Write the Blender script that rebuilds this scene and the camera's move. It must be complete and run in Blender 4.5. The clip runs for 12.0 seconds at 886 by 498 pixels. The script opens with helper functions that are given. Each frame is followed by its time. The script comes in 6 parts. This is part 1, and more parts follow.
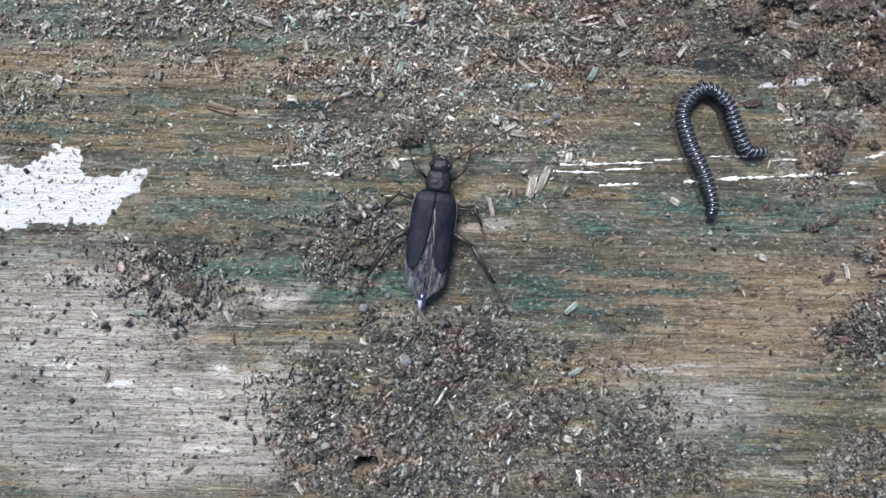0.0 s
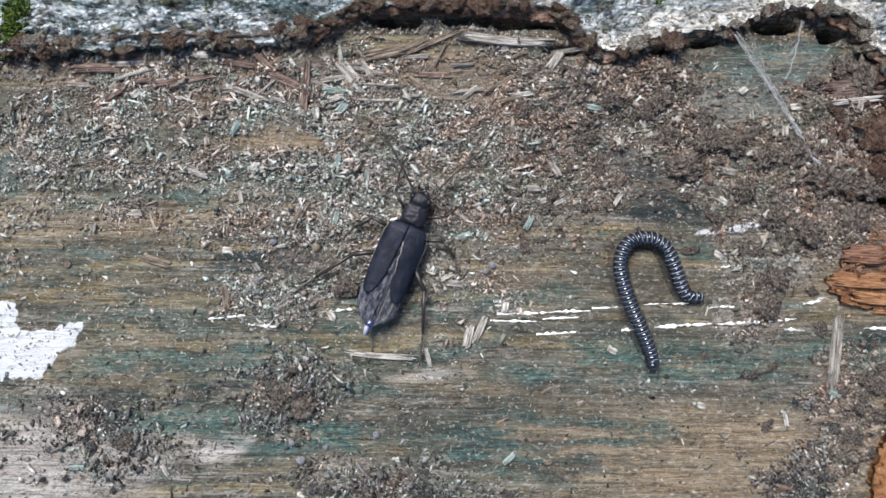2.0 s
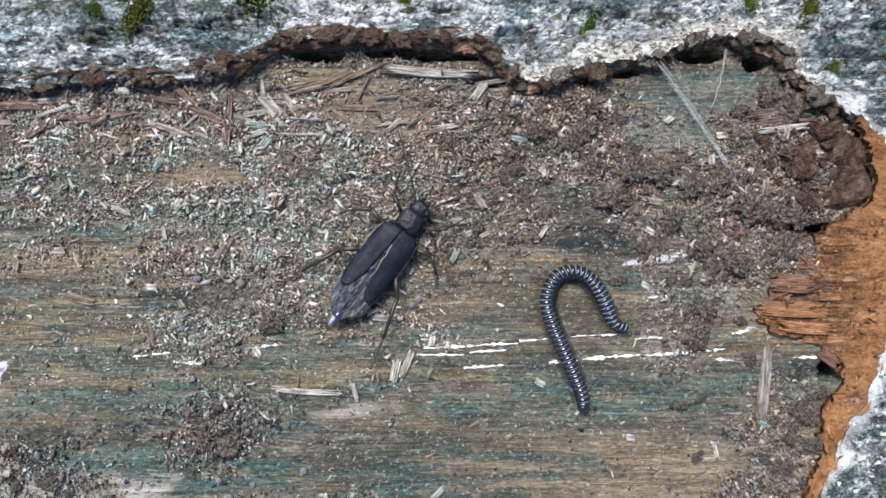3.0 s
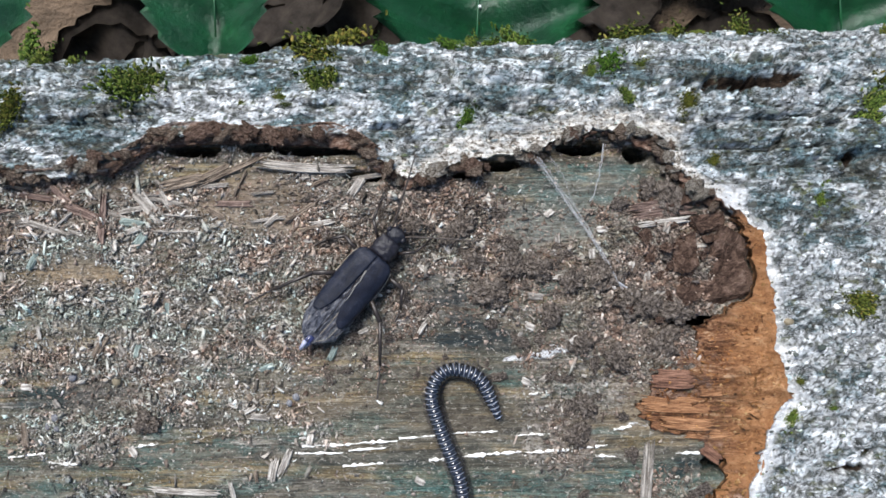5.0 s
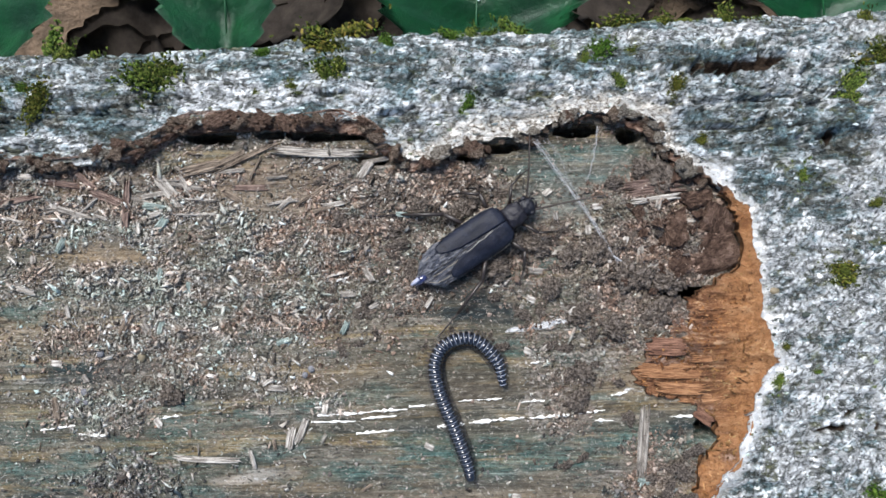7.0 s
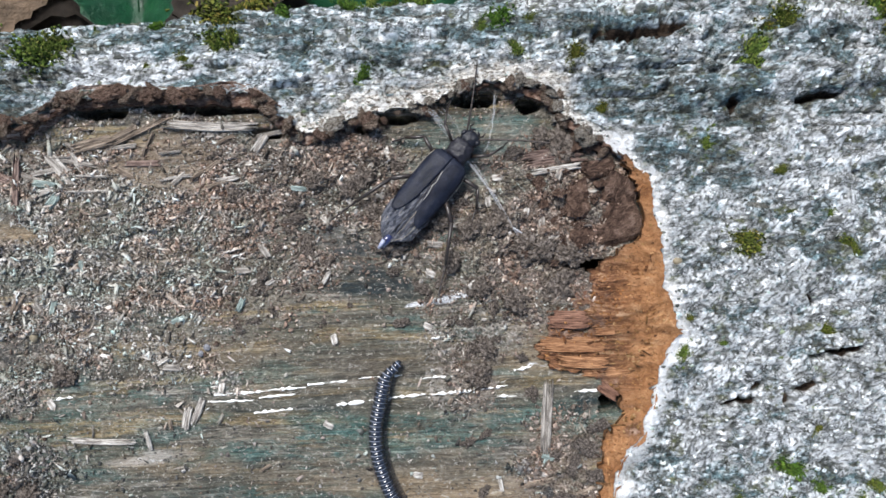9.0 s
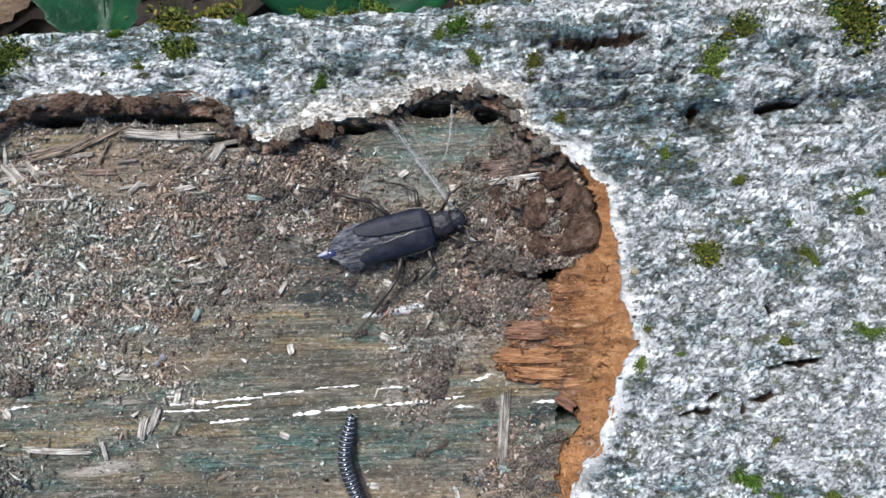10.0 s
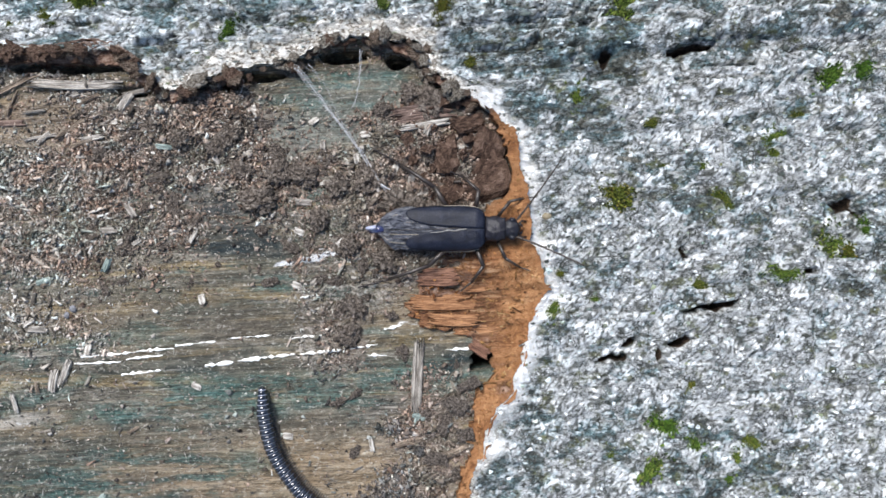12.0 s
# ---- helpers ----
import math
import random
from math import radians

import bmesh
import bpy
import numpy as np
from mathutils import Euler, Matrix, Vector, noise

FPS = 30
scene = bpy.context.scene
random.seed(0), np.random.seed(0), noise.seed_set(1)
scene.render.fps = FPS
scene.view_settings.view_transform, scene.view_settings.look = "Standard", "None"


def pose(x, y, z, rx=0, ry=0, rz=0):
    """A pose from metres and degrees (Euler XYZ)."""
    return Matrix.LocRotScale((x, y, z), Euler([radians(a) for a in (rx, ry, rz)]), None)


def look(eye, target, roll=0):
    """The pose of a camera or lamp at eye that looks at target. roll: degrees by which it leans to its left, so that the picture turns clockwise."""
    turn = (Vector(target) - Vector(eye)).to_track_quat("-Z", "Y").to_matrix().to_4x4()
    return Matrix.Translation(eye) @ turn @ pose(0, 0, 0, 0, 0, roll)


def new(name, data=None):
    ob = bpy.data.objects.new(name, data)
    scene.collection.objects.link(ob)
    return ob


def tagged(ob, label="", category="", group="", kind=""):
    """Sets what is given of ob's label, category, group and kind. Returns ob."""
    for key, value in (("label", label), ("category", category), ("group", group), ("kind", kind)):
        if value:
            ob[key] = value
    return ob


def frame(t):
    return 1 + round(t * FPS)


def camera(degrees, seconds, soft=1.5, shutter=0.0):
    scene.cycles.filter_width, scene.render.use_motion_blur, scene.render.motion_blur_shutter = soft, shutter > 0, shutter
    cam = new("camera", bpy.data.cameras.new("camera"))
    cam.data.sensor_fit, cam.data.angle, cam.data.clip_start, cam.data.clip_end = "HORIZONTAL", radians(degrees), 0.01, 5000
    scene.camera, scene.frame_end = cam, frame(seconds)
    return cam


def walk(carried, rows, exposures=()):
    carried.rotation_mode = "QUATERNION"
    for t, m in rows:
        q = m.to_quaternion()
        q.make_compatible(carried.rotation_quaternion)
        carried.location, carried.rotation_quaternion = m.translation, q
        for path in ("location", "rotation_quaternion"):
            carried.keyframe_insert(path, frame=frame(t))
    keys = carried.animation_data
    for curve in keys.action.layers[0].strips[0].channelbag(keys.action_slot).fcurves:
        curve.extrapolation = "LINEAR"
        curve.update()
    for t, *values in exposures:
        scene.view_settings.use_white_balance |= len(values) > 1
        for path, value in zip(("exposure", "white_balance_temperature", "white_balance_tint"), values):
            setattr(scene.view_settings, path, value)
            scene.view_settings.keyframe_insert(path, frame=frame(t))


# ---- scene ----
cam = camera(65.0, 12.0, 1.6)
# seconds, eye in metres, tilt in degrees; the camera looks down on the log
ROWS = [
    (0.0, -0.002304, -0.001645, 0.093129, 0.897, 0.004, 1.159),
    (0.5, 0.000167, 0.00738, 0.093677, 0.901, 0.002, 0.772),
    (1.0, 0.001932, 0.012562, 0.093566, 0.901, 0.001, 0.792),
    (1.5, 0.003256, 0.016214, 0.093321, 0.899, -0.001, 0.758),
    (2.0, 0.00583, 0.01857, 0.093117, 0.9, 0.003, 0.585),
    (2.5, 0.01037, 0.020264, 0.092927, 0.899, -0.001, 0.307),
    (3.0, 0.015689, 0.023095, 0.092571, 0.899, 0.003, -0.155),
    (3.5, 0.020656, 0.026729, 0.092795, 0.899, 0.002, -0.593),
    (3.7, 0.022523, 0.028365, 0.09257, 0.899, 0.001, -0.708),
    (5.3, 0.033252, 0.036013, 0.09173, 0.904, 0.009, -0.504),
    (5.5, 0.033798, 0.034954, 0.092118, 0.898, 0.006, -0.44),
    (6.0, 0.032261, 0.035766, 0.09536, 0.898, -0.004, -0.592),
    (6.5, 0.03022, 0.035955, 0.097107, 0.899, 0.019, -0.974),
    (7.0, 0.031065, 0.03259, 0.097194, 0.915, 0.001, -1.442),
    (9.0, 0.044938, 0.028558, 0.095158, 0.924, 0.009, -2.225),
    (9.5, 0.048077, 0.029927, 0.094868, 0.919, 0.014, -2.223),
    (10.0, 0.050815, 0.029719, 0.094838, 0.919, 0.02, -2.055),
    (10.5, 0.053055, 0.027239, 0.094829, 0.916, 0.006, -2.325),
    (11.0, 0.055518, 0.025219, 0.094449, 0.914, 0.007, -2.467),
    (11.5, 0.057935, 0.023784, 0.094305, 0.91, -0.012, -2.447),
    (12.0, 0.062324, 0.022087, 0.093901, 0.919, -0.009, -2.742),
]
walk(cam, [(t, pose(x, y, z, rx, ry, rz)) for t, x, y, z, rx, ry, rz in ROWS],
     exposures=[(0.0, 0.80), (3.0, 0.90), (7.0, 0.92), (12.0, 0.98)])

# ---- light: bright overcast sky, soft sun from the upper left ----
SUN_EL, SUN_AZ = 57.0, 118.0
world = bpy.data.worlds.new("sky")
scene.world = world
world.use_nodes = True
wt = world.node_tree
sky = wt.nodes.new("ShaderNodeTexSky")
sky.sky_type, sky.sun_disc = "NISHITA", False
sky.sun_elevation, sky.sun_rotation = radians(SUN_EL), radians(90 - SUN_AZ)
sky.air_density, sky.dust_density = 1.0, 1.0
wt.links.new(sky.outputs[0], wt.nodes["Background"].inputs[0])
wt.nodes["Background"].inputs[1].default_value = 0.10
sun_data = bpy.data.lights.new("sun", "SUN")
sun_data.energy, sun_data.angle, sun_data.color = 3.5, radians(28), (1.0, 0.988, 0.97)
sun = new("sun", sun_data)
sun.matrix_world = look((math.cos(radians(SUN_AZ)) * math.cos(radians(SUN_EL)), math.sin(radians(SUN_AZ)) * math.cos(radians(SUN_EL)),
                         math.sin(radians(SUN_EL))), (0, 0, 0))

U = 0.001  # sizes below are in millimetres


# ---- node helpers ----
class Shade:
    """A material under construction."""

    def __init__(self, name, rough=0.8, metal=0.0, spec=0.3):
        self.mat = bpy.data.materials.new(name)
        self.mat.use_nodes = True
        self.t = self.mat.node_tree
        self.b = self.t.nodes["Principled BSDF"]
        self.b.inputs["Roughness"].default_value = rough
        self.b.inputs["Metallic"].default_value = metal
        self.b.inputs["Specular IOR Level"].default_value = spec
        self.co = self.t.nodes.new("ShaderNodeTexCoord").outputs["Object"]

    def put(self, socket, value):
        if isinstance(value, bpy.types.NodeSocket):
            self.t.links.new(value, socket)
        else:
            socket.default_value = value

    def at(self, sx=1.0, sy=1.0, sz=1.0, off=0.0):
        """Object coordinates, scaled per millimetre."""
        n = self.t.nodes.new("ShaderNodeMapping")
        self.t.links.new(self.co, n.inputs[0])
        n.inputs["Scale"].default_value = (sx / U, sy / U, sz / U)
        n.inputs["Location"].default_value = (off, off * 1.7, off * 0.3)
        return n.outputs[0]

    def noise(self, vec, detail=5.0, rough=0.6, warp=0.0):
        n = self.t.nodes.new("ShaderNodeTexNoise")
        self.t.links.new(vec, n.inputs["Vector"])
        n.inputs["Scale"].default_value = 1.0
        n.inputs["Detail"].default_value = detail
        n.inputs["Roughness"].default_value = rough
        n.inputs["Distortion"].default_value = warp
        return n.outputs["Fac"]

    def warp(self, vec, amount, scale, detail=5):
        """Coordinates pushed about by noise."""
        n = self.t.nodes.new("ShaderNodeTexNoise")
        self.t.links.new(vec, n.inputs["Vector"])
        n.inputs["Scale"].default_value = scale
        n.inputs["Detail"].default_value = detail
        a = self.t.nodes.new("ShaderNodeVectorMath")
        a.operation = "MULTIPLY_ADD"
        self.t.links.new(n.outputs["Color"], a.inputs[0])
        a.inputs[1].default_value = (amount, amount, amount)
        self.t.links.new(vec, a.inputs[2])
        return a.outputs[0]

    def cells(self, vec, feature="F1", out="Distance"):
        n = self.t.nodes.new("ShaderNodeTexVoronoi")
        n.feature = feature
        self.t.links.new(vec, n.inputs["Vector"])
        n.inputs["Scale"].default_value = 1.0
        return n.outputs[out]

    def ramp(self, fac, stops, mode="LINEAR"):
        n = self.t.nodes.new("ShaderNodeValToRGB")
        n.color_ramp.interpolation = mode
        e = n.color_ramp.elements
        while len(e) < len(stops):
            e.new(0.5)
        for el, (p, c) in zip(e, stops):
            el.position = p
            el.color = (*c, 1.0) if isinstance(c, tuple) else (c, c, c, 1.0)
        self.put(n.inputs[0], fac)
        return n.outputs[0]

    def mix(self, fac, a, b, mode="MIX"):
        n = self.t.nodes.new("ShaderNodeMix")
        n.data_type, n.blend_type = "RGBA", mode
        self.put(n.inputs[0], fac)
        for i, v in ((6, a), (7, b)):
            self.put(n.inputs[i], (*v, 1.0) if isinstance(v, tuple) else v)
        return n.outputs[2]

    def math(self, op, a, b=0.0, clamp=False):
        n = self.t.nodes.new("ShaderNodeMath")
        n.operation, n.use_clamp = op, clamp
        self.put(n.inputs[0], a)
        self.put(n.inputs[1], b)
        return n.outputs[0]

    def attr(self, name):
        n = self.t.nodes.new("ShaderNodeAttribute")
        n.attribute_name = name
        return n.outputs["Fac"]

    def island(self):
        return self.t.nodes.new("ShaderNodeNewGeometry").outputs["Random Per Island"]

    def per_object(self):
        return self.t.nodes.new("ShaderNodeObjectInfo").outputs["Random"]

    def bump(self, height, strength=0.5, dist=0.2):
        n = self.t.nodes.new("ShaderNodeBump")
        n.inputs["Strength"].default_value = strength
        n.inputs["Distance"].default_value = dist * U
        self.t.links.new(height, n.inputs["Height"])
        self.t.links.new(n.outputs[0], self.b.inputs["Normal"])

    def colour(self, value):
        self.put(self.b.inputs["Base Color"], (*value, 1.0) if isinstance(value, tuple) else value)
        return self.mat


# ---- materials ----
def wood_material():
    s = Shade("decayed_wood", 0.8, 0, 0.25)
    grain = s.noise(s.at(0.045, 1.15, 0.5), 10, 0.72, 0.6)
    fine = s.noise(s.at(0.22, 4.5, 1.0, 3.1), 7, 0.75, 0.3)
    cloud = s.noise(s.at(0.06, 0.16, 0.2, 7.7), 6, 0.65)
    speck = s.noise(s.at(1.3, 1.9, 1.0, 1.3), 6, 0.78, 0.4)
    grain = s.math("ADD", s.math("MULTIPLY", grain, 0.8), s.math("MULTIPLY", s.noise(s.at(0.3, 0.5, 0.5, 17.0), 8, 0.75, 0.5), 0.2))
    base = s.ramp(grain, [(0.35, (0.035, 0.03, 0.023)), (0.44, (0.125, 0.11, 0.084)), (0.54, (0.25, 0.222, 0.172)), (0.66, (0.46, 0.425, 0.345))])
    olive = s.ramp(grain, [(0.37, (0.028, 0.029, 0.022)), (0.48, (0.11, 0.108, 0.078)), (0.65, (0.29, 0.275, 0.205))])
    col = s.mix(s.ramp(cloud, [(0.40, 0.0), (0.58, 0.9)]), base, olive)
    ochre = s.ramp(s.noise(s.at(0.045, 0.42, 0.4, 51.0), 8, 0.7, 0.5), [(0.50, 0.0), (0.57, 0.9)])
    col = s.mix(ochre, col, s.ramp(grain, [(0.35, (0.10, 0.07, 0.035)), (0.48, (0.30, 0.22, 0.11)), (0.64, (0.52, 0.42, 0.25))]))
    bleach = s.ramp(s.noise(s.at(0.06, 0.6, 0.4, 57.0), 9, 0.74, 0.5), [(0.555, 0.0), (0.62, 0.8)])
    col = s.mix(bleach, col, s.ramp(fine, [(0.36, (0.15, 0.125, 0.10)), (0.48, (0.50, 0.455, 0.385)), (0.60, (0.76, 0.72, 0.64))]))
    murk = s.ramp(s.noise(s.at(0.05, 0.3, 0.4, 63.0), 8, 0.72, 0.6), [(0.39, 0.92), (0.47, 0.0)])
    col = s.mix(murk, col, s.ramp(speck, [(0.36, (0.022, 0.022, 0.019)), (0.62, (0.135, 0.128, 0.11))]))
    verd = s.ramp(s.noise(s.at(0.07, 0.32, 0.4, 69.0), 9, 0.74, 0.6), [(0.545, 0.0), (0.60, 0.85)])
    col = s.mix(verd, col, s.ramp(s.math("ADD", s.math("MULTIPLY", fine, 0.5), s.math("MULTIPLY", speck, 0.5)), [(0.38, (0.022, 0.045, 0.04)), (0.5, (0.095, 0.15, 0.13)), (0.62, (0.25, 0.33, 0.29))]))
    tan = s.ramp(grain, [(0.34, (0.11, 0.073, 0.042)), (0.46, (0.32, 0.23, 0.14)), (0.64, (0.54, 0.43, 0.30))])
    col = s.mix(s.attr("tan"), col, tan)
    pale = s.ramp(grain, [(0.33, (0.20, 0.165, 0.145)), (0.44, (0.54, 0.475, 0.42)), (0.60, (0.82, 0.78, 0.72))])
    col = s.mix(s.attr("pale"), col, pale)
    streak = s.noise(s.at(0.08, 0.36, 0.4, 11.0), 9, 0.72, 0.5)
    soft = s.math("ADD", s.math("MULTIPLY", fine, 0.4), s.math("ADD", s.math("MULTIPLY", speck, 0.35), s.math("MULTIPLY", streak, 0.25)))
    teal = s.ramp(soft, [(0.40, (0.012, 0.034, 0.033)), (0.49, (0.045, 0.122, 0.108)), (0.60, (0.19, 0.35, 0.31))])
    tf = s.math("MULTIPLY", s.attr("teal"), s.ramp(streak, [(0.44, 0.0), (0.53, 0.95)]), True)
    col = s.mix(tf, col, teal)
    ink = s.math("MULTIPLY", s.attr("ink"), s.ramp(streak, [(0.3, 0.25), (0.5, 1.0)]), True)
    col = s.mix(ink, col, (0.012, 0.028, 0.035))
    grey = s.ramp(fine, [(0.3, (0.10, 0.14, 0.13)), (0.6, (0.27, 0.31, 0.28))])
    col = s.mix(s.attr("grey"), col, grey)
    col = s.mix(s.ramp(fine, [(0.34, 0.8), (0.43, 0.0)]), col, (0.035, 0.03, 0.023))
    cleft = s.noise(s.at(0.03, 0.55, 0.5, 21.0), 9, 0.7, 0.5)
    col = s.mix(s.ramp(cleft, [(0.475, 0.0), (0.497, 0.6), (0.503, 0.6), (0.525, 0.0)]), col, (0.03, 0.025, 0.018))
    fleck = s.noise(s.at(1.5, 2.6, 1.0, 31.0), 7, 0.78, 0.6)
    col = s.mix(s.ramp(fleck, [(0.565, 0.0), (0.63, 0.85)]), col, (0.62, 0.58, 0.50))
    col = s.mix(s.ramp(fleck, [(0.36, 0.9), (0.455, 0.0)]), col, (0.04, 0.033, 0.025))
    dust = s.noise(s.at(0.25, 0.34, 0.3, 37.0), 8, 0.72, 0.8)
    col = s.mix(s.ramp(dust, [(0.50, 0.0), (0.66, 0.55)]), col, s.ramp(speck, [(0.36, (0.07, 0.055, 0.04)), (0.6, (0.36, 0.32, 0.25))]))
    soil = s.ramp(speck, [(0.38, (0.036, 0.032, 0.028)), (0.47, (0.185, 0.165, 0.144)), (0.58, (0.52, 0.47, 0.42))])
    df = s.ramp(s.math("ADD", s.attr("dirt"), s.math("MULTIPLY", s.math("SUBTRACT", speck, 0.5), 1.6)), [(0.34, 0.0), (0.85, 0.9)])
    col = s.mix(s.math("MULTIPLY", df, 0.9), col, soil)
    rust = s.ramp(speck, [(0.37, (0.06, 0.044, 0.036)), (0.48, (0.205, 0.163, 0.136)), (0.6, (0.43, 0.36, 0.31))])
    col = s.mix(s.math("MULTIPLY", s.attr("rust"), s.ramp(speck, [(0.35, 0.3), (0.6, 1.0)]), True), col, rust)
    wf = s.ramp(s.math("ADD", s.attr("white"), s.math("MULTIPLY", s.math("SUBTRACT", speck, 0.5), 1.1)), [(0.42, 0.0), (0.55, 1.0)])
    col = s.mix(wf, col, (0.88, 0.88, 0.88))
    h = s.math("ADD", s.math("MULTIPLY", fine, 0.7), s.math("ADD", grain, s.math("MULTIPLY", speck, 0.8)))
    s.bump(h, 1.0, 0.8)
    return s.colour(col)


def bark_material():
    s = Shade("lichen_bark", 0.85, 0, 0.2)
    top = s.attr("top")
    big = s.noise(s.at(0.05, 0.10, 0.1), 5, 0.6, 0.8)
    mid = s.noise(s.at(0.30, 0.42, 0.5, 5.2), 9, 0.74, 0.5)
    fine = s.noise(s.at(1.6, 2.1, 2.0, 2.2), 7, 0.78, 0.4)
    # bare bark between the lichens
    col = s.ramp(fine, [(0.37, (0.022, 0.027, 0.026)), (0.47, (0.095, 0.112, 0.110)), (0.60, (0.28, 0.305, 0.295))])
    # thin blue-green crust
    teal = s.math("ADD", s.noise(s.at(0.14, 0.30, 0.3, 19.0), 9, 0.72, 0.8), s.math("MULTIPLY", top, 0.08))
    col = s.mix(s.ramp(teal, [(0.43, 0.0), (0.50, 0.9)]), col, s.ramp(fine, [(0.37, (0.035, 0.070, 0.076)), (0.48, (0.125, 0.205, 0.222)), (0.62, (0.36, 0.49, 0.525))]))
    # warm grey-brown stretches
    earth = s.noise(s.at(0.10, 0.30, 0.3, 73.0), 8, 0.7, 0.8)
    col = s.mix(s.ramp(earth, [(0.52, 0.0), (0.58, 0.8)]), col, s.ramp(fine, [(0.36, (0.045, 0.038, 0.028)), (0.48, (0.17, 0.152, 0.12)), (0.62, (0.50, 0.465, 0.40))]))
    # white and lavender crusts with broken edges
    spread = s.math("ADD", s.noise(s.at(0.20, 0.36, 0.4, 12.0), 8, 0.66, 0.6), s.math("MULTIPLY", s.math("SUBTRACT", big, 0.5), -0.55))
    spread = s.math("ADD", spread, s.math("MULTIPLY", s.attr("crust"), 0.24))
    spread = s.math("SUBTRACT", spread, s.math("MULTIPLY", top, 0.015))
    spread = s.math("SUBTRACT", spread, s.math("MULTIPLY", s.attr("bare"), 0.15))
    # whiter on raised plates, darker in hollows: shade of the relief put into colour
    spread = s.math("ADD", spread, s.math("MULTIPLY", s.attr("relief"), 0.34))
    patch = s.noise(s.at(0.13, 0.17, 0.2, 55.0), 4, 0.6, 0.8)
    spread = s.math("ADD", spread, s.math("MULTIPLY", s.math("SUBTRACT", patch, 0.5), 0.75))
    aside = s.math("SUBTRACT", 1.0, s.math("MULTIPLY", top, 0.75))
    flakes, rims = 0.0, 0.0
    for sx, sy, push, weight, off in ((0.40, 0.56, 1.2, 0.50, 4.4), (1.0, 1.35, 1.0, 0.26, 9.1)):
        cell = s.warp(s.at(sx, sy, 0.9, off), push, 1.0, 2)
        flakes = s.math("ADD", flakes, s.math("MULTIPLY", s.math("SUBTRACT", s.cells(cell, out="Color"), 0.47), weight))
        rims = s.math("MAXIMUM", rims, s.ramp(s.cells(cell, "DISTANCE_TO_EDGE"), [(0.02, 0.9), (0.11, 0.0)]))
    flakes, rims = s.math("MULTIPLY", flakes, aside), s.math("MULTIPLY", rims, s.math("MULTIPLY", aside, s.ramp(mid, [(0.42, 1.0), (0.56, 0.1)])))
    spread = s.math("ADD", spread, s.math("ADD", flakes, s.math("MULTIPLY", aside, 0.115)))
    white = s.ramp(s.math("ADD", s.math("MULTIPLY", fine, 0.26), s.math("MULTIPLY", spread, 0.5)), [(0.335, (0.17, 0.215, 0.225)), (0.39, (0.40, 0.48, 0.505)), (0.43, (0.70, 0.775, 0.80)), (0.485, (0.95, 0.97, 0.975))])
    col = s.mix(s.ramp(spread, [(0.488, 0.0), (0.528, 0.95)]), col, white)
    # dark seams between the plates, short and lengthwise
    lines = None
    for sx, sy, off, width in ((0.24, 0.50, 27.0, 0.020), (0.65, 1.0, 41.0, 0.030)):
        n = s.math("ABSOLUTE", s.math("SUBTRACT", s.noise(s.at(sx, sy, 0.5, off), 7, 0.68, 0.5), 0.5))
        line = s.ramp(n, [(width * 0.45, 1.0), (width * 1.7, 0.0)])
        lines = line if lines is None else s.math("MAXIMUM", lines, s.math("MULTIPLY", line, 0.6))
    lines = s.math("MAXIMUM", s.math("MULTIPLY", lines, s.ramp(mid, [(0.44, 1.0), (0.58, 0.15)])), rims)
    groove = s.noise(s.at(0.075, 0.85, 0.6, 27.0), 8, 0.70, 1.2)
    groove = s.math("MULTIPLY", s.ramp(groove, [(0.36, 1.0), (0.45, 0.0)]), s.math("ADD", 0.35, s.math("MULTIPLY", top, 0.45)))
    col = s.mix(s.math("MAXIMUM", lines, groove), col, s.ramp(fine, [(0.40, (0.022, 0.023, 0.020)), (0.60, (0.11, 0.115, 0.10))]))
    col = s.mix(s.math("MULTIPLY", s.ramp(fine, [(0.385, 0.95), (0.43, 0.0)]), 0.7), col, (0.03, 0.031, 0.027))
    olive = s.noise(s.at(0.3, 0.4, 0.4, 15.0), 6, 0.65)
    col = s.mix(s.ramp(olive, [(0.57, 0.0), (0.64, 0.8)]), col, s.ramp(fine, [(0.38, (0.03, 0.035, 0.012)), (0.58, (0.16, 0.17, 0.06))]))
    # dark outlines on the plate steps, painting the shade along their edges
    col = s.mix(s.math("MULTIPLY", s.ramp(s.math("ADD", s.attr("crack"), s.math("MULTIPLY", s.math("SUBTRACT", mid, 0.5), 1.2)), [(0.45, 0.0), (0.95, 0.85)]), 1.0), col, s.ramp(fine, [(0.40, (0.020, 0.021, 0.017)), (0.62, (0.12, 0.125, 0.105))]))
    rim = s.ramp(s.math("ADD", s.attr("rim"), s.math("MULTIPLY", s.math("SUBTRACT", mid, 0.5), 1.6)), [(0.30, 0.0), (0.7, 0.95)])
    lip = s.ramp(fine, [(0.39, (0.08, 0.055, 0.036)), (0.455, (0.42, 0.36, 0.285)), (0.53, (0.90, 0.87, 0.81))])
    col = s.mix(rim, col, s.mix(s.attr("edge"), s.ramp(fine, [(0.34, (0.35, 0.28, 0.20)), (0.41, (0.80, 0.76, 0.70)), (0.48, (0.97, 0.965, 0.95))]), lip))
    # brown hole walls, with the shade inside the holes painted dark
    col = s.mix(s.ramp(s.math("ADD", s.attr("pit_shade"), s.math("MULTIPLY", s.math("SUBTRACT", mid, 0.5), 0.8)), [(0.42, 0.0), (0.58, 1.0)]), col, s.ramp(fine, [(0.40, (0.02, 0.014, 0.010)), (0.62, (0.12, 0.08, 0.055))]))
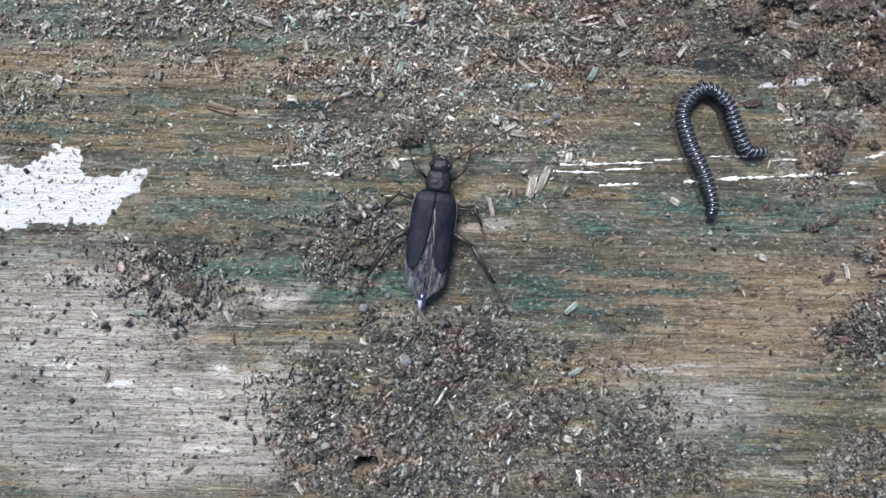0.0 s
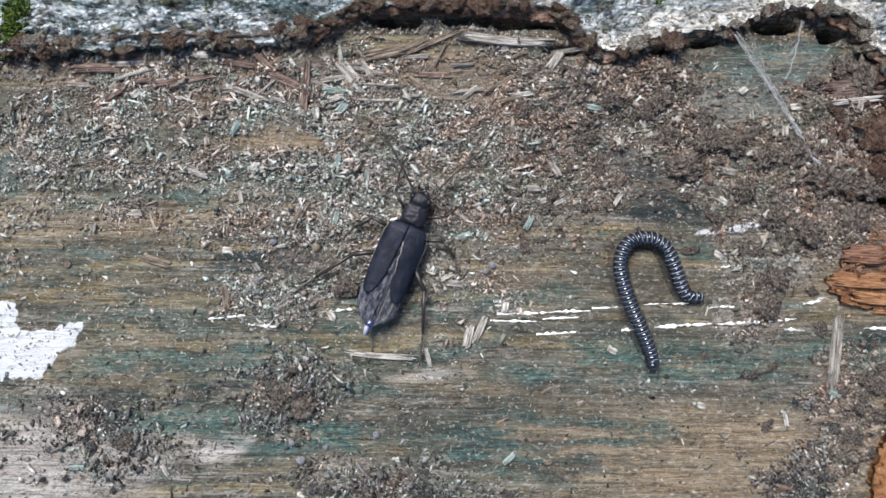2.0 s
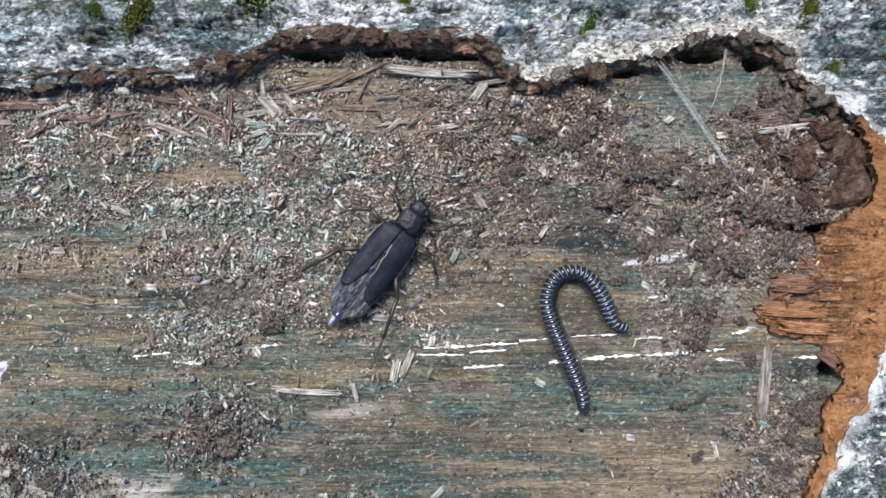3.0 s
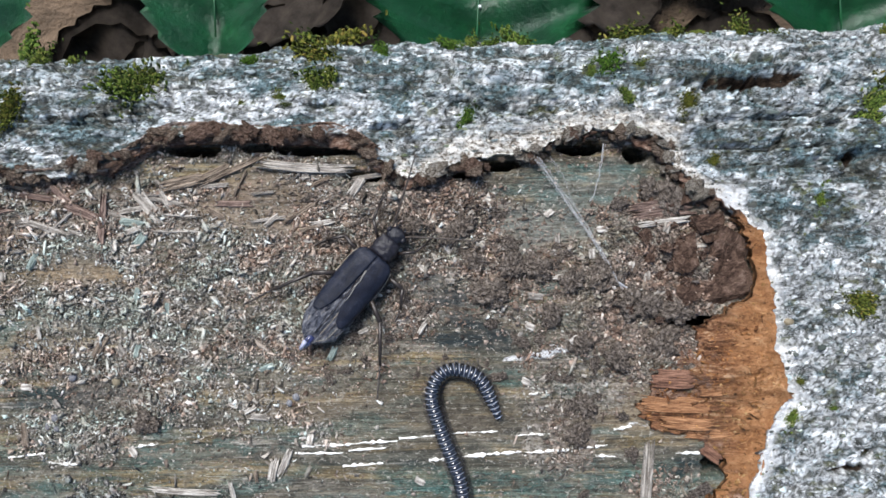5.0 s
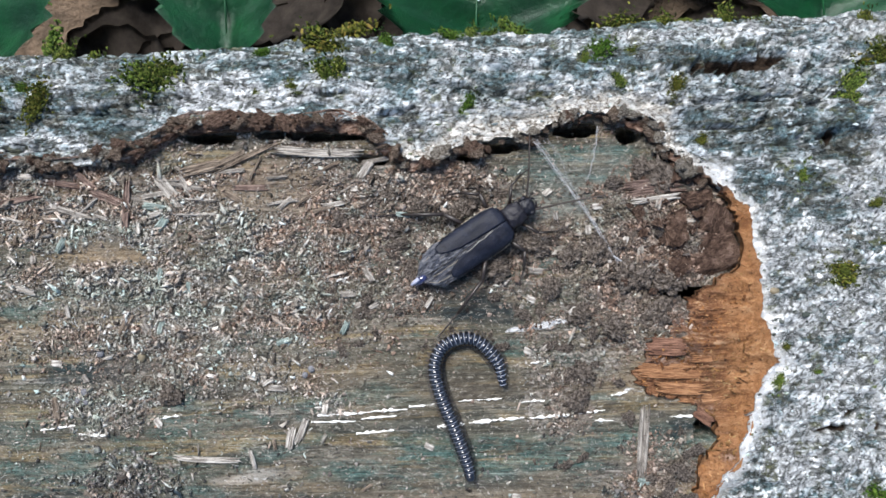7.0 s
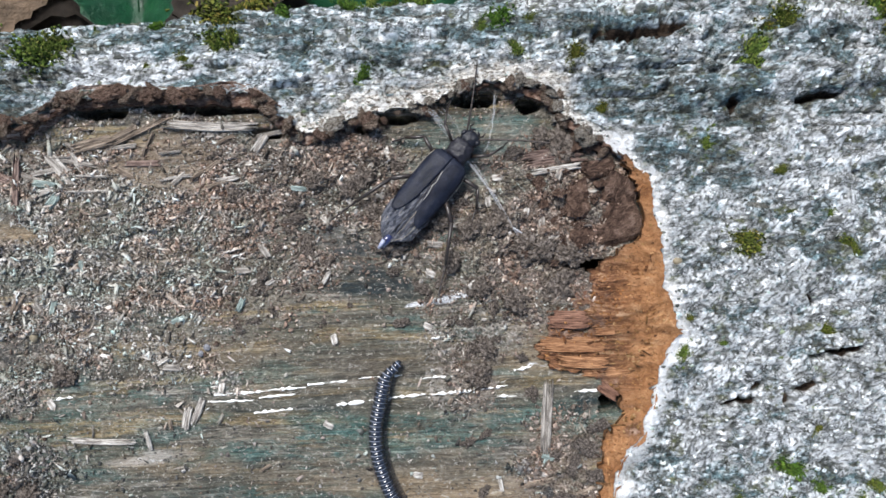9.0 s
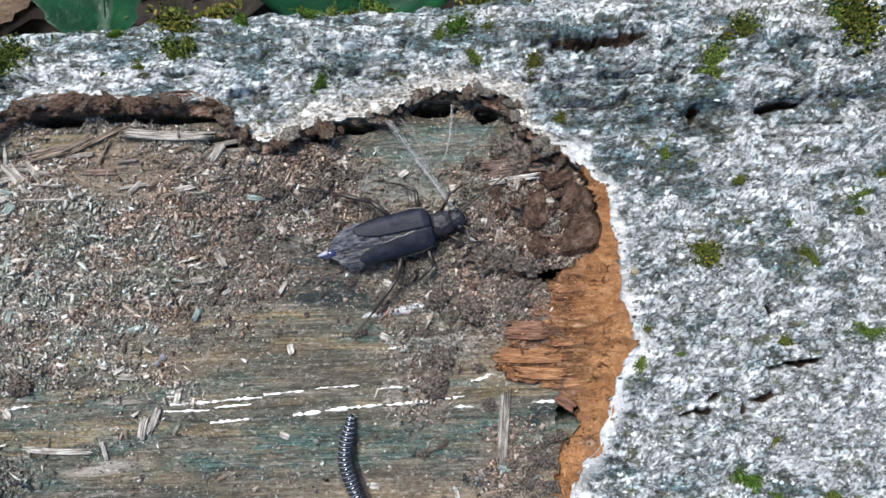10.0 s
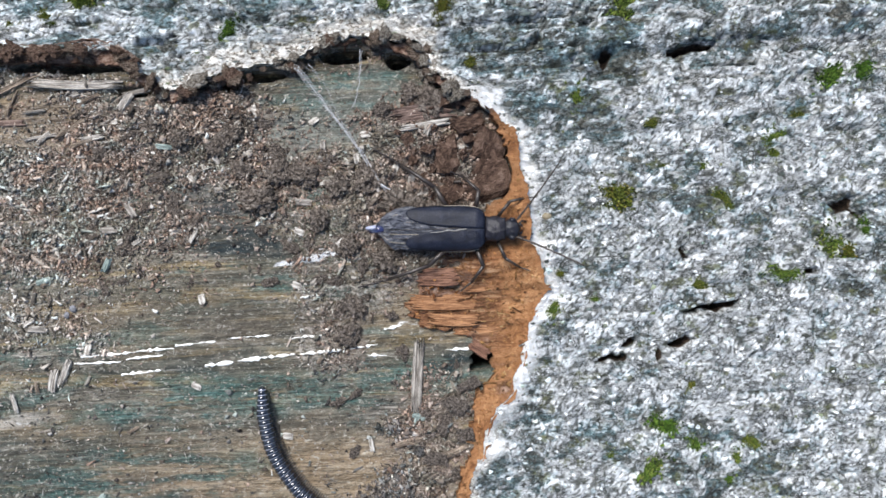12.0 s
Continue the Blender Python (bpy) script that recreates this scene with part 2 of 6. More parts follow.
    s.bump(s.math("SUBTRACT", s.math("ADD", s.math("MULTIPLY", spread, 1.0), s.math("MULTIPLY", fine, 0.4)), s.math("MULTIPLY", s.math("MAXIMUM", lines, groove), 0.5)), 1.0, 0.9)
    return s.colour(col)


def inner_bark_material():
    s = Shade("torn_inner_bark", 0.88, 0, 0.12)
    fib = s.noise(s.at(0.26, 0.42, 0.5), 10, 0.74, 0.9)
    fuzz = s.noise(s.at(2.2, 3.0, 2.0, 4.0), 6, 0.75, 0.6)
    streak = s.noise(s.at(0.10, 1.7, 1.2, 31.0), 8, 0.74, 0.5)
    orange = s.ramp(fib, [(0.34, (0.13, 0.055, 0.024)), (0.44, (0.29, 0.132, 0.056)), (0.56, (0.43, 0.215, 0.098)), (0.70, (0.60, 0.37, 0.20))])
    grain = s.ramp(streak, [(0.40, (0.035, 0.016, 0.010)), (0.47, (0.16, 0.072, 0.040)), (0.55, (0.32, 0.155, 0.078)), (0.64, (0.62, 0.42, 0.26))])
    col = s.mix(s.math("MULTIPLY", s.attr("grain"), s.ramp(fib, [(0.40, 1.0), (0.60, 0.85)])), orange, grain)
    mottle = s.noise(s.at(0.8, 1.5, 1.2, 14.0), 7, 0.75, 0.6)
    brown = s.ramp(mottle, [(0.34, (0.025, 0.015, 0.011)), (0.45, (0.13, 0.074, 0.053)), (0.56, (0.29, 0.19, 0.145)), (0.68, (0.55, 0.45, 0.37))])
    col = s.mix(s.attr("brown"), col, brown)
    col = s.mix(s.ramp(fuzz, [(0.36, 0.7), (0.46, 0.0)]), col, (0.11, 0.048, 0.022))
    col = s.mix(s.ramp(fuzz, [(0.58, 0.0), (0.72, 0.6)]), col, (0.62, 0.42, 0.25))
    s.bump(s.math("ADD", s.math("ADD", fib, s.math("MULTIPLY", fuzz, 0.6)), s.math("MULTIPLY", s.math("MULTIPLY", streak, s.attr("grain")), 0.8)), 1.0, 0.9)
    return s.colour(col)


def lip_material():
    s = Shade("rolled_inner_bark", 0.88, 0, 0.15)
    g = s.noise(s.at(0.42, 2.2, 2.2), 9, 0.78, 0.9)
    m = s.noise(s.at(1.1, 1.8, 1.8, 9.0), 8, 0.78, 0.6)
    col = s.ramp(g, [(0.36, (0.028, 0.016, 0.012)), (0.42, (0.17, 0.105, 0.080)), (0.50, (0.40, 0.28, 0.225)), (0.60, (0.72, 0.62, 0.55))])
    col = s.mix(s.ramp(m, [(0.53, 0.0), (0.62, 0.75)]), col, (0.26, 0.115, 0.045))
    col = s.mix(s.ramp(m, [(0.36, 0.8), (0.45, 0.0)]), col, (0.03, 0.019, 0.014))
    s.bump(s.math("ADD", g, m), 1.0, 1.3)
    return s.colour(col)


def crumb_material(name, stops):
    s = Shade(name, 0.9, 0, 0.15)
    col = s.ramp(s.island(), stops)
    n = s.noise(s.at(2.4, 2.4, 2.4), 7, 0.78)
    col = s.mix(s.ramp(n, [(0.34, 0.75), (0.46, 0.0)]), col, (0.03, 0.024, 0.018))
    col = s.mix(s.ramp(n, [(0.55, 0.0), (0.70, 0.6)]), col, (0.36, 0.31, 0.24))
    warm = s.noise(s.at(0.13, 0.22, 0.2, 6.0), 6, 0.65, 0.6)
    col = s.mix(s.ramp(warm, [(0.50, 0.0), (0.60, 0.9)]), col, (1.0, 0.83, 0.74), "MULTIPLY")
    col = s.mix(s.ramp(warm, [(0.40, 0.9), (0.49, 0.0)]), col, (0.80, 0.92, 0.88), "MULTIPLY")
    damp = s.noise(s.at(0.2, 0.32, 0.3, 16.0), 7, 0.7, 0.6)
    col = s.mix(s.ramp(damp, [(0.36, 0.9), (0.48, 0.0)]), col, (0.50, 0.48, 0.46), "MULTIPLY")
    s.bump(n, 0.9, 0.4)
    return s.colour(col)


def scale_material(name, stops):
    s = Shade(name, 0.88, 0, 0.15)
    n = s.noise(s.at(2.6, 3.0, 2.6), 6, 0.76, 0.4)
    big = s.noise(s.at(0.09, 0.16, 0.2, 61.0), 5, 0.65, 0.9)
    col = s.ramp(s.math("ADD", s.island(), s.math("MULTIPLY", s.math("SUBTRACT", big, 0.5), 1.3), True), stops)
    col = s.mix(s.ramp(n, [(0.36, 0.85), (0.45, 0.0)]), col, (0.045, 0.05, 0.045))
    tint = s.noise(s.at(0.10, 0.20, 0.2, 83.0), 5, 0.65, 0.8)
    col = s.mix(s.ramp(tint, [(0.50, 0.0), (0.58, 0.8)]), col, (1.0, 0.965, 0.90), "MULTIPLY")
    col = s.mix(s.ramp(tint, [(0.40, 0.8), (0.48, 0.0)]), col, (0.86, 1.0, 0.97), "MULTIPLY")
    s.bump(n, 0.9, 0.5)
    return s.colour(col)


def slab_material():
    s = Shade("red_brown_slab", 0.9, 0, 0.12)
    n = s.noise(s.at(0.55, 1.0, 1.0), 9, 0.76, 0.8)
    grit = s.noise(s.at(3.2, 3.2, 3.2, 3.0), 6, 0.78)
    col = s.ramp(n, [(0.38, (0.022, 0.013, 0.010)), (0.47, (0.080, 0.048, 0.034)), (0.57, (0.165, 0.105, 0.077)), (0.68, (0.31, 0.225, 0.175))])
    col = s.mix(s.ramp(grit, [(0.36, 0.8), (0.44, 0.0)]), col, (0.02, 0.012, 0.009))
    col = s.mix(s.ramp(grit, [(0.60, 0.0), (0.70, 0.6)]), col, (0.42, 0.34, 0.28))
    s.bump(s.math("ADD", n, s.math("MULTIPLY", grit, 0.5)), 1.0, 1.0)
    return s.colour(col)


def clod_material(name, dark, mid, light):
    s = Shade(name, 0.92, 0, 0.12)
    n = s.noise(s.at(2.6, 2.6, 2.6), 8, 0.8, 0.5)
    grit = s.noise(s.at(5.0, 5.0, 5.0, 3.0), 6, 0.78)
    col = s.ramp(n, [(0.39, dark), (0.50, mid), (0.62, light)])
    col = s.mix(s.ramp(grit, [(0.40, 0.95), (0.49, 0.0)]), col, tuple(0.3 * c for c in dark))
    col = s.mix(s.ramp(grit, [(0.57, 0.0), (0.66, 0.75)]), col, (0.50, 0.43, 0.36))
    s.bump(s.math("ADD", n, grit), 1.0, 0.9)
    return s.colour(col)


def chip_material(name, dark, light):
    s = Shade(name, 0.85, 0, 0.15)
    g = s.noise(s.at(0.35, 4.0, 3.0), 8, 0.78, 0.5)
    col = s.ramp(g, [(0.36, tuple(0.35 * c for c in dark)), (0.45, dark), (0.60, light)])
    col = s.mix(s.math("MULTIPLY", s.per_object(), 0.35), col, dark)
    s.bump(g, 0.8, 0.15)
    return s.colour(col)


def plain_material(name, colour, rough=0.6, spec=0.4, speckle=0.3, scale=2.0, coat=0.0, metal=0.0, lift=0.1):
    s = Shade(name, rough, metal, spec)
    n = s.noise(s.at(scale, scale, scale), 5, 0.7)
    dark = tuple(c * (1 - speckle) for c in colour)
    bright = tuple(min(1.0, c * (1 + speckle)) for c in colour)
    s.b.inputs["Coat Weight"].default_value = coat
    s.bump(n, 0.4, lift)
    return s.colour(s.ramp(n, [(0.35, dark), (0.65, bright)]))


def leaf_material():
    s = Shade("green_leaf", 0.42, 0, 0.5)
    n = s.noise(s.at(0.12, 0.12, 0.12), 5, 0.6)
    v = s.noise(s.at(0.9, 0.9, 0.9, 3.0), 4, 0.6)
    col = s.ramp(n, [(0.3, (0.003, 0.038, 0.015)), (0.55, (0.007, 0.085, 0.028)), (0.75, (0.022, 0.15, 0.045))])
    col = s.mix(s.ramp(v, [(0.35, 0.5), (0.5, 0.0)]), col, (0.01, 0.06, 0.025))
    s.bump(v, 0.5, 0.5)
    return s.colour(col)


def moss_material():
    s = Shade("moss_green", 0.8, 0, 0.2)
    col = s.ramp(s.island(), [(0.0, (0.014, 0.022, 0.006)), (0.4, (0.045, 0.072, 0.012)), (0.75, (0.095, 0.145, 0.022)), (1.0, (0.17, 0.17, 0.045))])
    tone = s.ramp(s.per_object(), [(0.0, (0.55, 0.85, 0.5)), (0.5, (1.0, 1.0, 1.0)), (1.0, (1.0, 0.72, 0.6))])
    return s.colour(s.mix(1.0, col, tone, "MULTIPLY"))


def wing_material():
    s = Shade("wing_membrane", 0.34, 0, 0.45)
    g = s.noise(s.at(0.9, 0.35, 0.8), 7, 0.72, 2.2)
    s.bump(g, 1.0, 0.45)
    return s.colour(s.ramp(g, [(0.39, (0.006, 0.007, 0.012)), (0.47, (0.034, 0.038, 0.055)), (0.56, (0.11, 0.112, 0.125)), (0.69, (0.34, 0.33, 0.32))]))


def elytron_material():
    s = Shade("elytron_black", 0.42, 0, 0.15)
    g = s.noise(s.at(7.0, 5.0, 5.0), 4, 0.6)
    w = s.noise(s.at(0.5, 0.35, 0.5, 2.0), 6, 0.7, 0.6)
    s.bump(s.math("ADD", g, s.math("MULTIPLY", w, 1.6)), 0.6, 0.10)
    return s.colour(s.ramp(s.math("ADD", s.math("MULTIPLY", g, 0.4), s.math("MULTIPLY", w, 0.6)), [(0.38, (0.003, 0.004, 0.008)), (0.52, (0.009, 0.011, 0.020)), (0.64, (0.024, 0.027, 0.040))]))


def soil_ground_material():
    s = Shade("forest_soil", 0.9, 0, 0.15)
    n = s.noise(s.at(0.03, 0.03, 0.03), 8, 0.7, 0.4)
    m = s.noise(s.at(0.3, 0.3, 0.3, 4.0), 5, 0.65)
    col = s.ramp(n, [(0.3, (0.025, 0.02, 0.014)), (0.5, (0.09, 0.065, 0.045)), (0.65, (0.20, 0.14, 0.095)), (0.8, (0.10, 0.12, 0.05))])
    s.bump(m, 0.8, 4.0)
    return s.colour(col)


WOOD, BARK, INNER = wood_material(), bark_material(), inner_bark_material()
FRASS = crumb_material("wood_frass", [(0.0, (0.075, 0.067, 0.055)), (0.25, (0.225, 0.203, 0.174)), (0.55, (0.43, 0.398, 0.35)), (0.84, (0.66, 0.625, 0.57)), (0.955, (0.880, 0.880, 0.852)), (1.0, (0.60, 0.72, 0.69))])
CRUMB = crumb_material("soil_crumbs", [(0.0, (0.030, 0.029, 0.029)), (0.35, (0.095, 0.091, 0.088)), (0.7, (0.215, 0.207, 0.198)), (0.92, (0.40, 0.39, 0.375)), (1.0, (0.66, 0.64, 0.60))])
BROWNCRUMB = crumb_material("brown_crumbs", [(0.0, (0.094, 0.070, 0.057)), (0.4, (0.225, 0.175, 0.143)), (0.8, (0.39, 0.312, 0.262)), (0.96, (0.60, 0.51, 0.44)), (1.0, (0.880, 0.816, 0.732))])
CHIP_PALE = chip_material("pale_chip", (0.19, 0.168, 0.145), (0.60, 0.565, 0.51))
CHIP_BROWN = chip_material("brown_chip", (0.08, 0.06, 0.045), (0.33, 0.265, 0.205))
CHIP_RED = chip_material("reddish_chip", (0.07, 0.045, 0.037), (0.28, 0.205, 0.17))
CHIP_DARKRED = chip_material("dark_red_strip", (0.085, 0.042, 0.028), (0.25, 0.135, 0.09))
CHIP_ORANGE = chip_material("orange_strip", (0.15, 0.068, 0.032), (0.40, 0.215, 0.11))
CHIP_TEAL = chip_material("teal_chip", (0.12, 0.15, 0.135), (0.38, 0.44, 0.40))
CHIP_GREY = chip_material("grey_chip", (0.12, 0.105, 0.09), (0.42, 0.385, 0.34))
STREAK = plain_material("white_fungus_thread", (0.74, 0.73, 0.69), 0.85, 0.1, 0.22, 2.5)
PEBBLE = plain_material("blue_grey_grain", (0.15, 0.15, 0.16), 0.85, 0.1, 0.6, 1.5)
DUN = plain_material("dun_grain", (0.17, 0.14, 0.09), 0.6, 0.4, 0.3, 1.5)
SILK = plain_material("spider_silk", (0.55, 0.55, 0.56), 0.6, 0.3, 0.1, 1.0)
SILK.node_tree.nodes["Principled BSDF"].inputs["Alpha"].default_value = 0.6
CLOD = clod_material("brown_clod", (0.062, 0.049, 0.041), (0.195, 0.158, 0.130), (0.40, 0.34, 0.288))
GREYCLOD = clod_material("grey_clod", (0.05, 0.047, 0.044), (0.155, 0.148, 0.140), (0.36, 0.345, 0.325))
REDCLOD = clod_material("red_brown_bark_clod", (0.05, 0.030, 0.022), (0.15, 0.092, 0.066), (0.30, 0.20, 0.15))
LEAF, MOSS = leaf_material(), moss_material()
DEAD = plain_material("dead_leaf", (0.045, 0.036, 0.029), 0.8, 0.2, 0.5, 0.15)
STEM = plain_material("plant_stem", (0.16, 0.15, 0.10), 0.7, 0.3, 0.4, 0.3)
# opaque near-white, so each drop's sparkle is painted into its colour
DROP = plain_material("water_drop", (0.75, 0.8, 0.82), 0.05, 0.8, 0.05, 1.0, lift=0.0)
ELYTRON, WING = elytron_material(), wing_material()
CHITIN = plain_material("beetle_chitin", (0.006, 0.006, 0.010), 0.4, 0.35, 0.6, 2.5, lift=0.3)
PRONOTUM = plain_material("pronotum_chitin", (0.009, 0.008, 0.012), 0.45, 0.35, 0.6, 2.2, lift=0.3)
BELLY = plain_material("beetle_abdomen", (0.030, 0.020, 0.012), 0.4, 0.5, 0.5, 2.0)
TIPSHINE = plain_material("abdomen_tip", (0.012, 0.015, 0.060), 0.2, 0.9, 0.2, 2.0, coat=0.6)
EDGE = plain_material("wing_edge", (0.24, 0.21, 0.165), 0.5, 0.3, 0.3, 2.0)
# pale colour that paints the white glint at the tail
WINGGLINT = plain_material("pale_wing_tip_glint", (0.30, 0.31, 0.40), 0.4, 0.4, 0.2, 2.0)
LEGM = plain_material("beetle_leg", (0.020, 0.014, 0.011), 0.4, 0.5, 0.4, 3.0)
FEELER = plain_material("antenna_grey_brown", (0.05, 0.04, 0.034), 0.5, 0.3, 0.3, 3.0)
RING = plain_material("millipede_ring", (0.002, 0.003, 0.008), 0.22, 0.75, 0.4, 2.0, coat=0.3, lift=0.02)
# pale ring margins, tinted bluish and brighter to paint in the highlight bands
RINGEDGE = plain_material("millipede_ring_edge", (0.22, 0.24, 0.30), 0.25, 0.7, 0.2, 2.0)
MLEG = plain_material("millipede_leg", (0.05, 0.045, 0.045), 0.4, 0.5, 0.3, 3.0)
SOIL = soil_ground_material()


# ---- mesh helpers ----
def mesh_object(name, verts, faces, material, smooth=True):
    me = bpy.data.meshes.new(name)
    me.from_pydata([tuple(v) for v in verts], [], faces)
    me.materials.append(material)
    if smooth:
        me.polygons.foreach_set("use_smooth", [True] * len(me.polygons))
    me.update()
    return new(name, me)


def part(name, bm, material, parent, label="", smooth=True):
    """Links a bmesh, in millimetres, as one mesh object under a thing or part."""
    bmesh.ops.recalc_face_normals(bm, faces=bm.faces)
    me = bpy.data.meshes.new(name)
    bm.transform(Matrix.Scale(U, 4))
    bm.to_mesh(me)
    bm.free()
    me.materials.append(material)
    if smooth:
        me.polygons.foreach_set("use_smooth", [True] * len(me.polygons))
    ob = new(name, me)
    if parent:
        ob.parent = parent
    return tagged(ob, label)


def shared(name, me, parent, m=None):
    ob = new(name, me)
    ob.parent = parent
    if m is not None:
        ob.matrix_basis = m
    return ob


def thing(name, label, category, group="", kind="", m=None):
    ob = tagged(new(name), label, category, group, kind)
    ob.empty_display_size = 0.005
    if m is not None:
        ob.matrix_basis = m
    return ob


LATTICES = {}


def lattice(seed):
    if seed not in LATTICES:
        LATTICES[seed] = np.random.RandomState(seed).rand(256, 256) * 2 - 1
    return LATTICES[seed]


def vnoise(x, y, seed):
    """Smooth value noise from -1 to 1."""
    g = lattice(seed)
    xi, yi = np.floor(x).astype(int), np.floor(y).astype(int)
    fx, fy = x - xi, y - yi
    fx, fy = fx * fx * (3 - 2 * fx), fy * fy * (3 - 2 * fy)
    a, b = xi & 255, yi & 255
    c, d = (xi + 1) & 255, (yi + 1) & 255
    return (g[a, b] * (1 - fx) + g[c, b] * fx) * (1 - fy) + (g[a, d] * (1 - fx) + g[c, d] * fx) * fy


def fbm(x, y, seed, octaves=4, gain=0.55):
    total, amp, norm = 0.0, 1.0, 0.0
    for k in range(octaves):
        total = total + amp * vnoise(x * 2 ** k + 13.7 * k, y * 2 ** k + 5.1 * k, seed + k)
        norm += amp
        amp *= gain
    return total / norm


def polygon_distance(x, y, poly):
    """Signed distance to a closed polygon: positive inside."""
    p = np.array(poly, float)
    q = np.roll(p, -1, 0)
    best = np.full(x.shape, 1e9)
    inside = np.zeros(x.shape, bool)
    for (ax, ay), (bx, by) in zip(p, q):
        ex, ey = bx - ax, by - ay
        k = np.clip(((x - ax) * ex + (y - ay) * ey) / (ex * ex + ey * ey + 1e-9), 0, 1)
        best = np.minimum(best, (x - ax - k * ex) ** 2 + (y - ay - k * ey) ** 2)
        if ay != by:
            inside ^= ((ay > y) != (by > y)) & (x < ex * (y - ay) / ey + ax)
    return np.where(inside, 1, -1) * np.sqrt(best)


def smooth_step(a, b, v):
    k = np.clip((v - a) / (b - a), 0, 1)
    return k * k * (3 - 2 * k)


def blobs(x, y, rows, seed, rag=0.45, sway=1.0):
    """Stains with ragged outlines: rows of centre, half sizes, strength."""
    wx = x + sway * 7.0 * fbm(x / 11, y / 6, seed) + sway * 3.0 * fbm(x / 3.5, y / 2.0, seed + 9)
    wy = y + sway * 3.4 * fbm(x / 11, y / 6, seed + 4) + sway * 1.5 * fbm(x / 3.5, y / 2.0, seed + 13)
    total = np.zeros(x.shape)
    for cx, cy, rx, ry, s in rows:
        r = np.sqrt(((wx - cx) / rx) ** 2 + ((wy - cy) / ry) ** 2)
        total = np.maximum(total, s * smooth_step(1.0 + rag, 1.0 - rag, r))
    return total


# ---- the log: plan of the bared wood and its torn bark ----
TOP_EDGE = [(-95, 44), (-62, 45.5), (-48.6, 46.2), (-33.6, 47.6), (-18.6, 47.9), (-10.5, 49.6), (-5.6, 53.2), (1, 53.4), (10, 53.0), (20.5, 52.2), (23.6, 48.8),
            (27.2, 46.0), (33.9, 48.2), (40.7, 48.9), (46.5, 50.8), (50, 52.0), (56.5, 52.0), (60.6, 50.2), (61.8, 47.2)]
RIGHT_EDGE = [(64.4, 45.3), (68.5, 42.8), (71.9, 38.4), (72.8, 33.8), (73.7, 29.2), (73.9, 24.6), (75.2, 20.8), (75.8, 17.7), (73.7, 13.3), (71.9, 8.1), (70.6, 4.4),
              (67.4, 0.8), (66.4, -3.6), (64.7, -8.0), (63.6, -14), (64, -24), (62, -40), (50, -57), (-95, -57)]
BARE = TOP_EDGE + RIGHT_EDGE
TORN = [(62.4, 46.2), (67.2, 43.9), (69.8, 41.2), (71.1, 37.8), (71.8, 33.0), (71.6, 30.2), (70.1, 29.6), (68.1, 28.4), (65.2, 26.4), (64.8, 23.6), (61.0, 23.8), (60.9, 22.4), (64.6, 21.4), (59.2, 21.1), (58.7, 17.2),
        (56.8, 16.8), (57.3, 15.0), (60.1, 12.8), (65.4, 11.6), (67.0, 10.8), (68.5, 8.8), (68.6, 6.9), (66.0, 3.6), (65.0, 0.9), (65.4, -2.7), (62.9, -8.1), (62.2, -16), (66, -16), (80, -2), (80, 46), (70, 48)]
LIP = [(-12, 47.2), (-8, 49.6), (-4.8, 51.3), (1, 51.2), (8, 51.0), (15, 50.9), (21, 50.2), (23.4, 47.4), (27, 44.8), (30, 46.4), (28, 50), (22, 55), (10, 57), (-6, 57), (-12, 52)]
SLITS = [(-0.8, 50.6, 3.2, 0.9), (8.2, 50.7, 2.6, 0.5), (15.8, 50.6, 5.2, 0.9), (38.8, 48.2, 3.2, 0.7), (34.6, 46.9, 1.2, 0.5), (50.2, 50.4, 3.0, 0.9), (57.3, 49.6, 1.6, 1.1), (68.2, 8.9, 2.4, 0.7),
         (66.2, 27.0, 3.6, 0.8), (-11.8, -28.8, 1.5, 0.9), (-47.0, -11.6, 0.5, 0.45), (66.9, 7.6, 1.3, 0.7), (21.5, 46.7, 2.2, 0.5)]
HOLES = [(73.6, 57.4, 7.6, 1.0, 3), (94.3, 21.8, 1.1, 0.45, -35), (98.2, 14.2, 3.4, 0.6, 10), (93.5, 9.4, 1.5, 0.7, 10), (90.6, 8.2, 0.5, 1.2, 10), (84.8, 7.6, 1.9, 0.7, 5), (86.6, 9.6, 0.9, 0.5, 20),
         (85.6, 47.6, 1.5, 0.7, 5), (111.0, 18.5, 0.8, 0.4, 0), (117, 26.5, 2.0, 1.4, -50), (97, 48.0, 4.0, 0.5, 4), (92, 60.3, 3.0, 0.5, 8)]
DIRT = [(-4, 30, 27, 15, 0.95), (-38, 33, 24, 10, 0.72), (28, 37, 20, 11, 0.95), (58, 33, 13, 13, 1.0), (-3, -22, 22, 12, 1.0), (19, -25, 18, 9, 0.9), (54, -31, 13, 6, 0.8), (-38, -5, 14, 7, 0.6),
        (-58, 20, 14, 6, 0.55), (61, -2, 5.5, 9, 1.0), (48, 15, 5, 8, 0.85), (-15, 1, 7, 6, 0.8), (-20, 14, 8, 5, 0.7), (10, 17, 9, 5, 0.7), (54, -11, 8, 5, 0.8), (-24, 2, 22, 3.2, 0.55), (8, 48.4, 18, 2.2, 0.75), (-30, 44, 26, 3, 0.8)]
